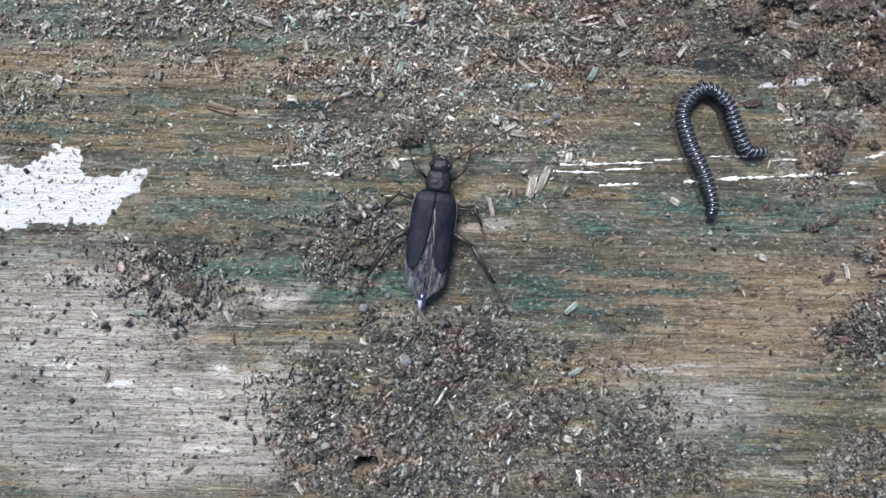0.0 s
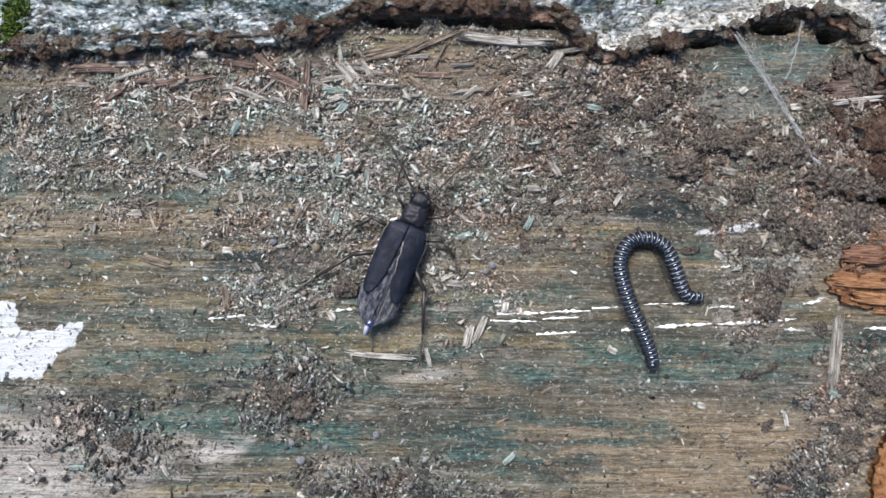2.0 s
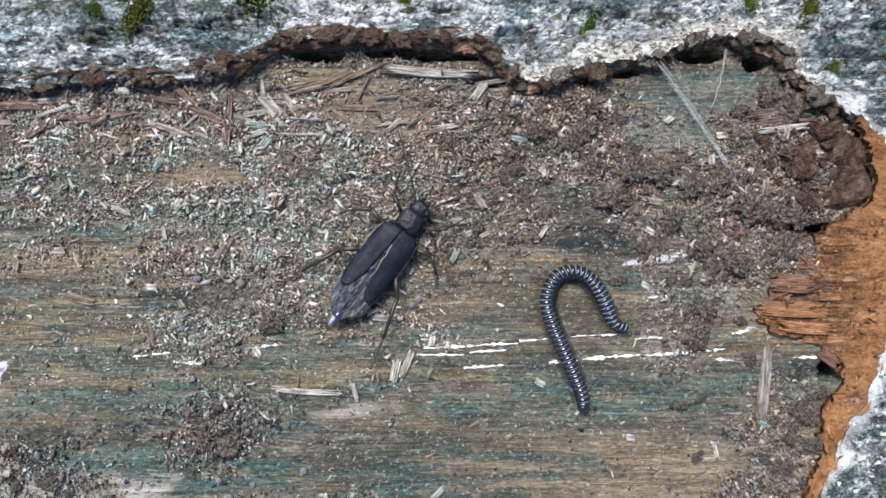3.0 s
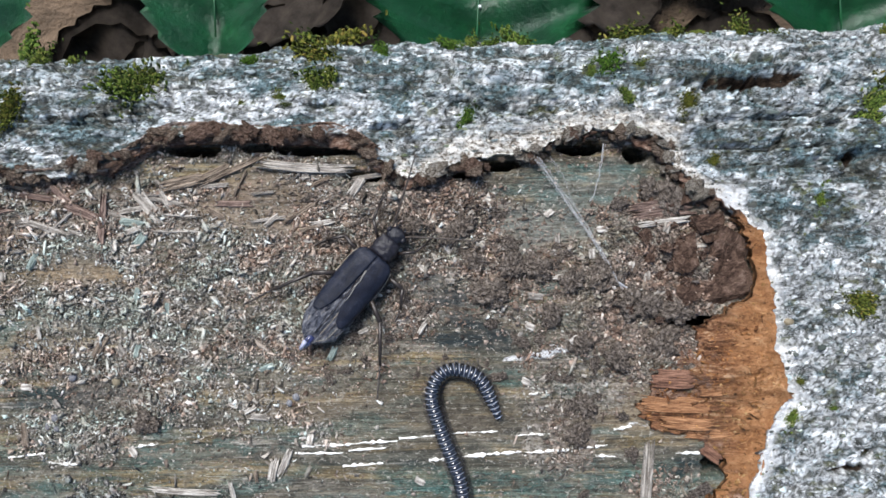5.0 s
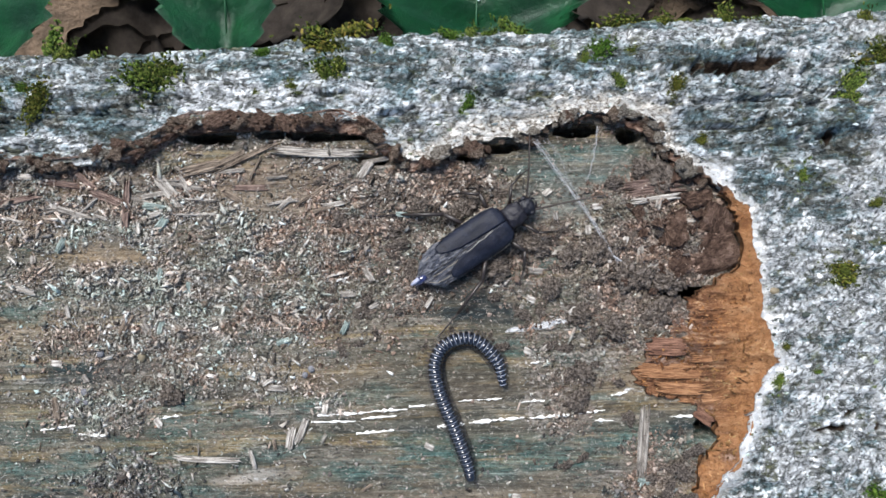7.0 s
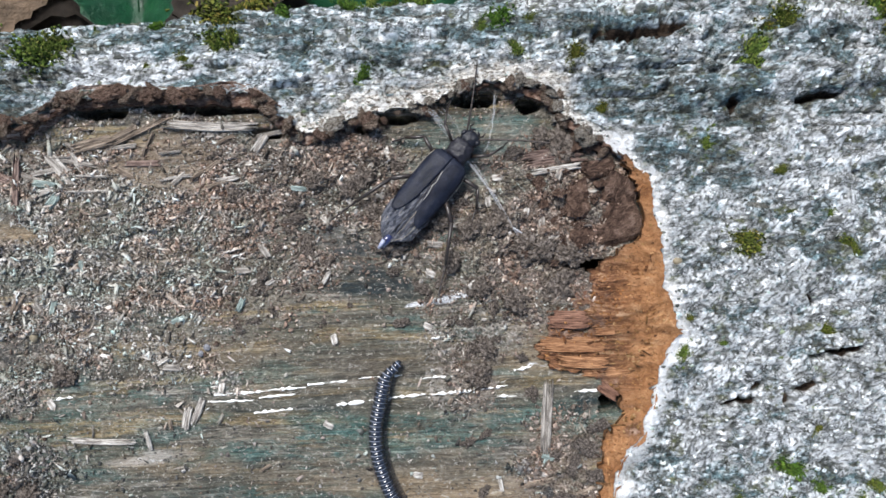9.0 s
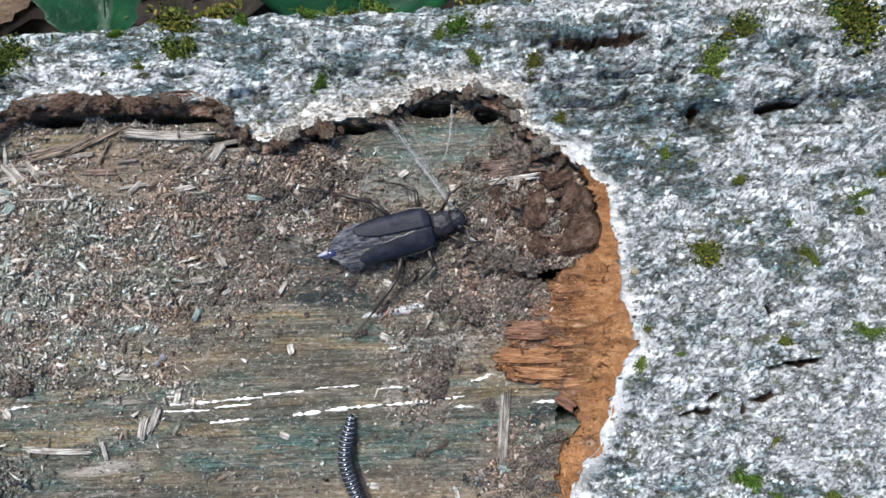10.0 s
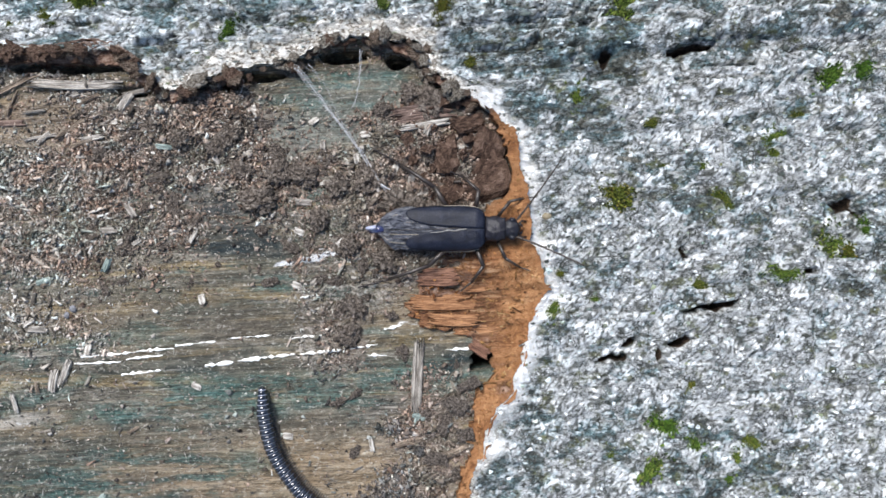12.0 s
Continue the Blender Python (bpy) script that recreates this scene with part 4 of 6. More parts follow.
for row in THREADS:
    thread(*row)

# ---- ground behind and below the log ----
gx = np.concatenate([-np.geomspace(40000, 150, 30), np.linspace(-140, 200, 40), np.geomspace(210, 40000, 30)])
GX, GY = np.meshgrid(gx, gx, indexing="ij")
GZ = -124 + 5 * fbm(GX / 40, GY / 40, 161, 4) * (np.hypot(GX, GY) < 3000)
idx = np.arange(GX.size).reshape(GX.shape)
ground = mesh_object("ground", np.stack([GX, GY, GZ], -1).reshape(-1, 3) * U,
                     np.stack([idx[:-1, :-1], idx[1:, :-1], idx[1:, 1:], idx[:-1, 1:]], -1).reshape(-1, 4).tolist(), SOIL)
tagged(ground, "dark brown forest soil with leaf litter", "ground", kind="structure")


# ---- plants behind the log ----
def leaf_blade(length, width, curl, teeth, seed):
    """A serrated blade from its stalk at the origin along +y."""
    r = random.Random(seed)
    bm = bmesh.new()
    n, m = teeth * 4, 5
    rows = []
    for i in range(n + 1):
        k = i / n
        w = width * 0.5 * (math.sin(math.pi * k ** 0.9) ** 0.40 if 0 < k < 1 else 0.0)
        tooth = 1.0 - 0.16 * ((i % 4) / 4)
        line = []
        for j in range(-m, m + 1):
            s = j / m
            x = w * s * (tooth if abs(j) == m else 1.0)
            y = k * length + (0.10 * width * abs(s) * (1 - k))
            z = 0.18 * width * abs(s) ** 1.3 + curl * length * (k - 0.3) ** 2 + 0.025 * width * math.sin(9 * k * math.pi + 3 * abs(s)) - 0.03 * width * (j == 0)
            line.append(bm.verts.new((x, y, z + r.uniform(-0.1, 0.1))))
        rows.append(line)
    for a, b in zip(rows, rows[1:]):
        for j in range(2 * m):
            bm.faces.new((a[j], a[j + 1], b[j + 1], b[j]))
    bmesh.ops.solidify(bm, geom=bm.faces[:], thickness=0.25)
    return bm


def rod(bm, points, radius, sides=6, tip=None):
    """A tube through points, tapering to tip."""
    rings = []
    tip = radius if tip is None else tip
    pts = [Vector(p) for p in points]
    for i, p in enumerate(pts):
        along = (pts[min(i + 1, len(pts) - 1)] - pts[max(i - 1, 0)]).normalized()
        side = along.orthogonal().normalized() if abs(along.z) > 0.95 else along.cross(Vector((0, 0, 1))).normalized()
        other = along.cross(side)
        r = radius + (tip - radius) * i / (len(pts) - 1)
        rings.append([bm.verts.new(p + r * (math.cos(2 * math.pi * q / sides) * side + math.sin(2 * math.pi * q / sides) * other)) for q in range(sides)])
    for a, b in zip(rings, rings[1:]):
        for q in range(sides):
            bm.faces.new((a[q], a[(q + 1) % sides], b[(q + 1) % sides], b[q]))
    bm.faces.new(rings[0])
    bm.faces.new(rings[-1])
    return bm


def plant(x, y, z, length, width, turn, tilt, seed, drops=0):
    """One leaf on its stem, rooted in the soil."""
    ob = thing("leafy_plant", "glossy green serrated leaf on a thin stem behind the log", "plant", "green leaves behind the log", m=pose(x * U, y * U, z * U))
    blade = part("leaf", leaf_blade(length, width, -0.12, 11, seed), LEAF, ob)
    blade.matrix_basis = pose(0, 0, 0, tilt, 0, turn)
    vein = bmesh.new()
    rod(vein, [(0, length * k / 8, -0.12 * length * (k / 8 - 0.3) ** 2 - 0.1) for k in range(8)], 0.5, 5, 0.15)
    v = part("midrib", vein, LEAF, blade)
    stem = bmesh.new()
    rod(stem, [(0, 0, -1.0), (2, 8, -10), (3, 14, -50), (2, 16, -124 - z)], 0.9, 6, 1.2)
    part("stem", stem, STEM, ob)
    r = random.Random(seed)
    for q in range(drops):
        bm = bmesh.new()
        bmesh.ops.create_icosphere(bm, subdivisions=1, radius=r.uniform(0.18, 0.45))
        d = part("water_drop", bm, DROP, blade, "water drop coloured white as a painted glint")
        k, s = r.uniform(0.45, 0.95), r.uniform(-0.3, 0.3)
        d.matrix_basis = pose(s * width * U, k * length * U, (0.18 * width * abs(s) ** 1.3 - 0.12 * length * (k - 0.3) ** 2 + 0.5) * U)


plant(-6, 113, -24, 45, 27, 180, 2, 1)
plant(40, 113, -26, 49, 44, 177, 4, 2, drops=26)
plant(97, 115, -26, 48, 44, 184, 3, 3)
plant(-43, 114, -26, 50, 34, 172, 4, 4)
plant(-72, 116, -30, 48, 36, 164, 6, 5)
plant(136, 118, -30, 48, 40, 192, 5, 6)


def dead_leaf(x, y, z, turn, tilt, size, seed):
    ob = part("dead_leaf", leaf_blade(size, size * 0.6, 0.25, 7, seed), DEAD, None)
    tagged(ob, "curled brown dead leaf on the soil", "leaf", "dead leaves")
    ob.matrix_basis = pose(x * U, y * U, z * U, tilt, 0, turn)


r = random.Random(77)
for i in range(26):
    dead_leaf(-90 + 9.0 * i + r.uniform(-5, 5), 84 + r.uniform(-8, 40), -122 + r.uniform(0, 4), r.uniform(0, 360), r.uniform(-8, 8), r.uniform(35, 60), 100 + i)

# ---- moss tufts on the bark ----
def moss_mesh(seed, count, spread):
    """Many small pointed shoots, crowded into a low cushion."""
    r = random.Random(seed)
    bm = bmesh.new()
    for i in range(count):
        a, d = r.uniform(0, 2 * math.pi), abs(r.gauss(0, 0.55))
        x, y = spread * d * math.cos(a) * r.uniform(0.7, 1.3), spread * 0.7 * d * math.sin(a)
        h = max(0.15, 0.62 - 0.3 * d) * r.uniform(0.5, 1.25)
        lean = Vector((r.uniform(-0.6, 0.6), r.uniform(-0.6, 0.6), 1)).normalized()
        base, w = Vector((x, y, -0.3)), r.uniform(0.055, 0.11)
        side = lean.orthogonal().normalized()
        side.rotate(Matrix.Rotation(r.uniform(0, 6.28), 3, lean))
        other = lean.cross(side)
        foot = [bm.verts.new(base + w * (math.cos(q) * side + math.sin(q) * other)) for q in (0, 2.1, 4.2)]
        mid = [bm.verts.new(base + lean * (0.3 + h * 0.6) + 1.3 * w * (math.cos(q) * side + math.sin(q) * other)) for q in (0.5, 2.6, 4.7)]
        top = bm.verts.new(base + lean * (0.3 + h) + 0.3 * side * w)
        for q in range(3):
            bm.faces.new((foot[q], foot[(q + 1) % 3], mid[(q + 1) % 3], mid[q]))
            bm.faces.new((mid[q], mid[(q + 1) % 3], top))
    bm.transform(Matrix.Scale(U, 4))
    me = bpy.data.meshes.new("moss_tuft")
    bm.to_mesh(me)
    bm.free()
    me.materials.append(MOSS)
    return me


MOSSES = [moss_mesh(1, 620, 1.9), moss_mesh(2, 480, 1.6), moss_mesh(3, 360, 1.2)]
TUFTS = [(-27.3, 64.4, 1.3), (-23.8, 63.1, 1.1), (-20.2, 63.2, 1.2), (-9.3, 59.1, 1.5), (-7.2, 59.2, 1.1), (-26.5, 57.7, 0.8), (-24.3, 55.6, 0.9), (-29.8, 56.6, 0.7), (5.7, 63.1, 0.8), (15.4, 63.3, 1.3), (15.4, 58.7, 1.3), (17.2, 59.6, 0.9), (15.8, 67.8, 1.6),
         (13.4, 67.4, 1.1), (23.9, 63.9, 0.9), (29.2, 66.6, 0.6), (11.1, 57.1, 0.6), (5.6, 56.5, 0.5), (33.2, 65.3, 0.7), (35.8, 65.3, 0.7), (38.5, 65.5, 0.8), (42.7, 66.0, 1.2), (44.3, 65.6, 0.8), (34.9, 54.2, 0.8), (52.9, 60.6, 0.9), (51.4, 59.6, 0.6), (55.9, 56.7, 0.7),
         (63.8, 55.5, 0.7), (58.2, 60.9, 0.6), (55.4, 68.2, 1.1), (58.4, 66.6, 1.1), (65.0, 66.9, 1.1), (67.6, 66.9, 0.9), (73.9, 67.2, 0.9), (78.2, 64.8, 0.9), (90.4, 59.0, 1.1), (93.0, 59.4, 1.0), (88.0, 54.9, 1.1), (92.8, 65.7, 0.9)]
TUFTS2 = [(108, 59.6, 1.9), (105.6, 60.4, 1.1), (67.1, 48.2, 0.7), (81.1, 43.2, 0.9), (85.5, 29.8, 1.35), (115.0, 44.1, 1.2), (119.2, 44.6, 0.7), (107.3, 36.4, 0.9), (107.5, 34.0, 0.6), (111.0, 39.2, 0.4), (97.6, 32.6, 0.6), (90.9, 39.0, 0.6), (100.1, 28.3, 0.6),
          (114.3, 21.8, 1.2), (116.6, 20.8, 1.0), (118.7, 23.6, 0.6), (92.5, 33.3, 0.5), (96.1, 17.4, 0.8), (107.3, 18.2, 0.7), (76.7, 15.3, 0.7), (82.3, 16.0, 0.4), (94.7, 4.3, 0.5), (90.7, -1.5, 1.3), (88.1, -6.7, 1.2), (94.7, -3.8, 0.8), (102.3, -4.0, 0.6),
          (100.1, -6.2, 0.8), (83.6, -4.7, 0.6), (99.0, -8.6, 0.5), (77.8, 19.6, 0.45), (-51.7, 49.6, 1.2)]


def on_bark(x, v):
    px, py, pz = bark_place(np.array([x]), np.array([v]))
    return float(px[0]), float(py[0]), float(pz[0])


def bark_v(x, y):
    """The plan line of the bark skin that lies over y."""
    a, b = -30.0, BACK + ROLL * math.pi / 2
    for step in range(24):
        m = 0.5 * (a + b)
        a, b = (m, b) if on_bark(x, m)[1] < y else (a, m)
    return a


r = random.Random(8)
for i, (x, y, s) in enumerate(TUFTS + TUFTS2):
    bx, by, bz = on_bark(x, bark_v(x, y))
    tuft = tagged(new("moss_tuft", MOSSES[i % 3]), "yellow-green moss cushion growing on the bark", "moss", "moss tufts on the bark")
    tuft.matrix_basis = pose(bx * U, by * U, (bz - 0.15 * s) * U, -40 * max(0, min(1.2, (y - 56) / 10)), 0, r.uniform(0, 360))
    tuft.scale = (1.5 * s * r.uniform(0.8, 1.25), 1.3 * s, 1.05 * s)


# ---- wood chips, splinters and grains on the bare wood ----
def chip_mesh(length, width, thick, material, seed):
    """A split sliver: ridges side by side, each with its own ragged end."""
    r = random.Random(seed)
    bm = bmesh.new()
    count = max(2, min(7, round(width / 0.28)))
    m = 2 * count + 1
    n = max(5, int(length / 0.8))
    bend = r.uniform(-0.12, 0.12) * length
    start = [-0.5 + r.uniform(0.0, 0.22) * (1 if j % 2 == 0 else 0.6) for j in range(m)]
    stop = [0.5 - r.uniform(0.0, 0.22) * (1 if j % 2 == 0 else 0.6) for j in range(m)]
    crest = [thick * (r.uniform(0.88, 1.08) if j % 2 else r.uniform(0.78, 1.0)) for j in range(m)]
    side = sorted(min(0.5, max(-0.5, (j / (m - 1) - 0.5) + r.uniform(-0.25, 0.25) / m)) for j in range(m))
    rows, low = [], []
    for i in range(n + 1):
        k = i / n
        narrow = 0.85 + 0.15 * math.sin(math.pi * min(1.0, max(0.0, 0.15 + 0.7 * k))) ** 0.7
        top, base = [], []
        for j in range(m):
            u = start[j] + (stop[j] - start[j]) * k
            x, y = u * length, side[j] * width * narrow + bend * (0.25 - u * u) + r.uniform(-0.03, 0.03)
            z = crest[j] * (0.45 if i in (0, n) else 1.0) * (0.5 if j in (0, m - 1) else 1.0) + r.uniform(-0.1, 0.1) * thick
            top.append(bm.verts.new((x, y, max(0.04, z))))
            base.append(bm.verts.new((x * 0.98, y * 0.96, 0.0)))
        rows.append(top)
        low.append(base)
    for a, b, p, q in zip(rows, rows[1:], low, low[1:]):
        for j in range(m - 1):
            bm.faces.new((a[j], b[j], b[j + 1], a[j + 1]))
            bm.faces.new((p[j], p[j + 1], q[j + 1], q[j]))
        bm.faces.new((a[0], p[0], q[0], b[0]))
        bm.faces.new((a[-1], b[-1], q[-1], p[-1]))
    for a, p in ((rows[0], low[0]), (rows[-1], low[-1])):
        for j in range(m - 1):
            bm.faces.new((a[j], a[j + 1], p[j + 1], p[j]))
    bmesh.ops.recalc_face_normals(bm, faces=bm.faces)
    bm.transform(Matrix.Scale(U, 4))
    me = bpy.data.meshes.new("wood_chip")
    bm.to_mesh(me)
    bm.free()
    me.materials.append(material)
    return me


CHIPS = [("grey-brown split stick leaning on the torn bark", CHIP_GREY, [(58.2, 6.4, 11.8, 1.5, -95)]),
         ("pale wood sliver lying on the wood", CHIP_PALE, [(9.4, 8.4, 3.5, 1.2, 78), (10.8, 9.4, 4.2, 1.0, 67), (-2.5, 5.9, 10.2, 0.8, -4), (-6.6, 43.1, 6.4, 1.7, -50), (-4.7, 44.1, 3.6, 0.9, -58), (-27, 29.8, 3.2, 0.9, -18),
                                                            (20.4, 45.3, 3.5, 1.2, 55), (13.7, 48.3, 13.7, 1.3, -4), (60.6, 40.3, 8.2, 0.9, 7), (3.9, 5.6, 3.1, 0.6, -75)]),
         ("brown wood splinter on the debris", CHIP_BROWN, [(-13.2, 24.6, 4.0, 1.1, 62), (-32.4, 18, 4.3, 1.2, -15), (0.1, 46.9, 8.2, 0.9, 23), (3.9, 47.7, 10, 0.8, 24), (13, 42.1, 5.3, 0.6, 31), (-10.4, -26.8, 5.1, 0.8, -72),
                                                            (-13.1, -25, 2.9, 0.9, -38), (-20.3, -29.9, 2.7, 0.9, 17), (-23, 13.4, 3.6, 0.9, -84), (-2.2, 46.3, 7.0, 1.6, 12), (62, -4, 6.0, 0.9, 22), (56.5, -2, 4.4, 0.8, 12)]),
         ("reddish strip of inner bark", CHIP_RED, [(-15.6, 42.4, 6.4, 1.3, -23), (-12.8, 40.6, 9.6, 1.0, -94), (-29.1, 42.4, 10, 0.9, 9), (-41, 43.6, 7, 1.3, 3), (-22, 44.5, 8, 0.9, -8), (51.4, -11.4, 3.4, 1.1, -9), (60.6, 41.9, 9.2, 2.4, 6), (-36, 45.2, 5.5, 1.0, 4)]),
         ("dark red-brown strip of split inner bark at the torn flap", CHIP_DARKRED, [(61.8, 19.9, 6.6, 2.6, -3), (63.0, 22.9, 4.6, 1.2, 8), (66.6, 9.9, 3.4, 1.6, -35)]),
         ("orange-brown strip of split inner bark at the torn flap", CHIP_ORANGE, [(62.4, 16.6, 11.0, 2.2, -2), (63.4, 14.2, 8.0, 1.6, -4), (66.6, 12.6, 7.0, 1.2, 3), (67.0, 18.4, 5.0, 1.4, 2)]),
         ("teal-stained wood chip among the debris", CHIP_TEAL, [(17.2, 23.6, 2.4, 0.9, 64), (-9, 41.0, 3.4, 1.0, -8), (-22, 36, 2.6, 0.9, 60), (-8, 38.6, 2.6, 1.2, 50)])]
seed = 300
for label, material, rows in CHIPS:
    for x, y, length, width, turn in rows:
        seed += 1
        px, py = np.array([x]), np.array([y])
        z = float(torn_height(px, py)[0]) - 0.15 if material in (CHIP_DARKRED, CHIP_ORANGE) else float(wood_top(px, py)[0]) + 0.12
        ob = tagged(new("wood_chip", chip_mesh(length, width, 0.28 + 0.14 * width, material, seed)), label, "wood chip", "chips on the log")
        ob.matrix_basis = pose(x * U, y * U, max(z, 0.1) * U, 0, 0, turn)
        if material in (CHIP_DARKRED, CHIP_ORANGE):
            ob.scale.z = 0.6

r = random.Random(19)
for i in range(46):
    x, y = r.uniform(-46, 24), r.uniform(39.5, 47.5)
    if float(bare_quick(np.array([x]), np.array([y]))[0]) < 1.2:
        continue
    z = float(wood_top(np.array([x]), np.array([y]))[0])
    me = chip_mesh(r.uniform(2.2, 7.5), r.uniform(0.3, 0.9), r.uniform(0.2, 0.35), r.choice((CHIP_BROWN, CHIP_GREY, CHIP_PALE, CHIP_RED, CHIP_GREY)), 700 + i)
    ob = tagged(new("wood_splinter", me), "weathered wood splinter below the bark lip", "splinter", "splinters below the bark")
    ob.matrix_basis = pose(x * U, y * U, max(z + 0.15, 0.1) * U, r.uniform(-6, 6), r.uniform(-6, 6), r.gauss(5, 28))

pool = [chip_mesh(0.9 + 0.24 * i, 0.45 + 0.16 * (i % 4), 0.2, m, 400 + 7 * i) for i, m in enumerate([CHIP_PALE, CHIP_BROWN, CHIP_GREY, CHIP_PALE, CHIP_BROWN, CHIP_PALE, CHIP_TEAL, CHIP_GREY])]
r = random.Random(12)
count = 0
while count < 150:
    x, y = r.uniform(-64, 66), r.uniform(-34, 47)
    d = float(dirt_at(np.array([x]), np.array([y]))[0])
    if float(bare_quick(np.array([x]), np.array([y]))[0]) < 2 or r.random() > 0.1 + d * (1.0 if y > 8 else 0.35):
        continue
    z = float(wood_top(np.array([x]), np.array([y]))[0])
    ob = tagged(new("wood_chip", pool[r.choice((0, 0, 1, 1, 2, 3, 3, 4, 5, 6, 7))]), "small loose wood flake among the debris", "wood chip", "flakes on the log")
    ob.matrix_basis = pose(x * U, y * U, max(z + 0.2, 0.1) * U, r.uniform(-18, 18), r.uniform(-18, 18), r.uniform(0, 360))
    count += 1


def lump_mesh(name, radius, flat, rough, seed, material, detail=3):
    bm = bmesh.new()
    bmesh.ops.create_icosphere(bm, subdivisions=detail, radius=1.0)
    off = Vector((seed * 3.1, seed * 1.7, seed * 0.9))
    for v in bm.verts:
        n = noise.fractal(v.co * 1.3 + off, 0.8, 2.0, 4) * rough
        if rough > 0.3:
            n += 0.34 * noise.noise(v.co * 3.6 + off) + 0.26 * noise.noise(v.co * 8.0 + off) + 0.16 * noise.noise(v.co * 17.0 + off)
            n -= 0.35 * max(0.0, 1.0 - 7.0 * abs(noise.noise(v.co * 2.1 - off)))
        v.co = v.co * radius * (1 + n)
        v.co.z *= flat
    bm.transform(Matrix.Scale(U, 4))
    me = bpy.data.meshes.new(name)
    bm.to_mesh(me)
    bm.free()
    me.materials.append(material)
    me.polygons.foreach_set("use_smooth", [True] * len(me.polygons))
    return me


GRAIN, GRAIN2 = lump_mesh("grain", 1.0, 0.85, 0.12, 1, PEBBLE, 2), lump_mesh("grain", 1.0, 0.85, 0.12, 2, DUN, 2)
for x, y, s, me in [(-16.8, 20.8, 0.85, GRAIN), (-11.1, 20.2, 1.0, GRAIN2), (-20.1, 14.4, 0.7, GRAIN), (-19, 15.6, 0.8, GRAIN), (12.4, 17.9, 0.8, GRAIN), (11.5, 17.1, 0.7, GRAIN), (-2.8, -4.8, 0.8, GRAIN), (-7.2, -14.7, 0.9, GRAIN),
                    (-12.7, -8.3, 1.0, GRAIN), (-6.9, -15.3, 1.1, GRAIN), (-18.9, 14.2, 0.7, GRAIN), (-14, -6.0, 0.7, GRAIN), (-9.6, -6.6, 0.6, GRAIN), (76.4, 27.2, 1.0, GRAIN2)]:
    z = float(wood_top(np.array([x]), np.array([y]))[0]) + 0.15 * s + (1.6 if x > 74 else 0)
    ob = tagged(new("round_grain", me), "small rounded blue-grey grain" if me is GRAIN else "small rounded dun brown grain", "grain", "grains on the log")
    ob.matrix_basis = pose(x * U, y * U, z * U, 0, 0, x * 40)
    ob.scale = (0.7 * s, 0.6 * s, 0.6 * s)

CLODS = [lump_mesh("soil_clod", 1.0, 0.6, 0.5, 10 + i, CLOD, 4) for i in range(4)]
CLOD_ROWS = [(38, 31.4, 2.4, 0), (53.1, 33.6, 2.2, 1), (56.5, 30, 2.2, 2), (58.6, 29.4, 1.8, 3), (41, 34.8, 1.7, 1), (62.2, 28.9, 2.2, 0), (34.6, 40.1, 1.6, 2), (23.6, 42.3, 1.5, 3), (28.1, 40.1, 1.4, 0), (32.7, 38.6, 1.3, 1), (44.3, 34.5, 2.0, 0),
             (48.8, 32.7, 1.6, 2), (61.5, 43.6, 2.2, 3), (59.3, 44.6, 1.6, 1), (61, 24.6, 2.0, 1)]
CLOD_ROWS2 = [(54.6, 22.5, 1.7, 2), (-12.5, -1.2, 1.8, 3), (-15.9, -0.6, 1.4, 0), (-7.2, 14.8, 1.6, 1), (49.2, 12.6, 1.7, 1), (50.5, 16.4, 1.4, 3),
              (-36, -6, 1.3, 1), (46, 28.4, 1.6, 0), (36, 35.5, 1.5, 2), (17, 38.6, 1.2, 3), (50, 24.6, 1.3, 0), (64.6, 20.8, 1.3, 3)]
for i, (x, y, s, k) in enumerate(CLOD_ROWS + CLOD_ROWS2):
    z = float(wood_top(np.array([x]), np.array([y]))[0])
    ob = tagged(new("soil_clod", CLODS[k]), "crumbly brown soil clod on the wood", "clod", "clods on the log")
    ob.matrix_basis = pose(x * U, y * U, (max(z, 0.0) + 0.35) * U, 0, 0, 70 * i)
    ob.scale = (s, s * 0.8, s * 0.62)


r = random.Random(41)
count = 0
CRUMBS = [lump_mesh("soil_clod", 1.0, 0.7, 0.5, 20 + i, CLOD, 3) for i in range(4)]
while count < 215:
    x, y = r.uniform(14, 71), r.uniform(-8, 46)
    if y < 20 and x < 55 and not (45 < x < 52):
        continue
    px, py = np.array([x]), np.array([y])
    if float(bare_quick(px, py)[0]) < 1.5 or r.random() > float(dirt_at(px, py)[0]) or float(torn_zone(px, py)[0]) > -1:
        continue
    s = 0.3 + 0.95 * r.random() ** 2.2
    ob = tagged(new("soil_clod", CRUMBS[r.randrange(4)]), "small crumb of brown soil clinging to the wood", "clod", "soil crumbs on the log")
    ob.matrix_basis = pose(x * U, y * U, max(0.0, float(wood_top(px, py)[0])) * U, 0, 0, r.uniform(0, 360))
    ob.scale = (s * r.uniform(0.8, 1.5), s * r.uniform(0.6, 1.0), s * 0.6)
    count += 1


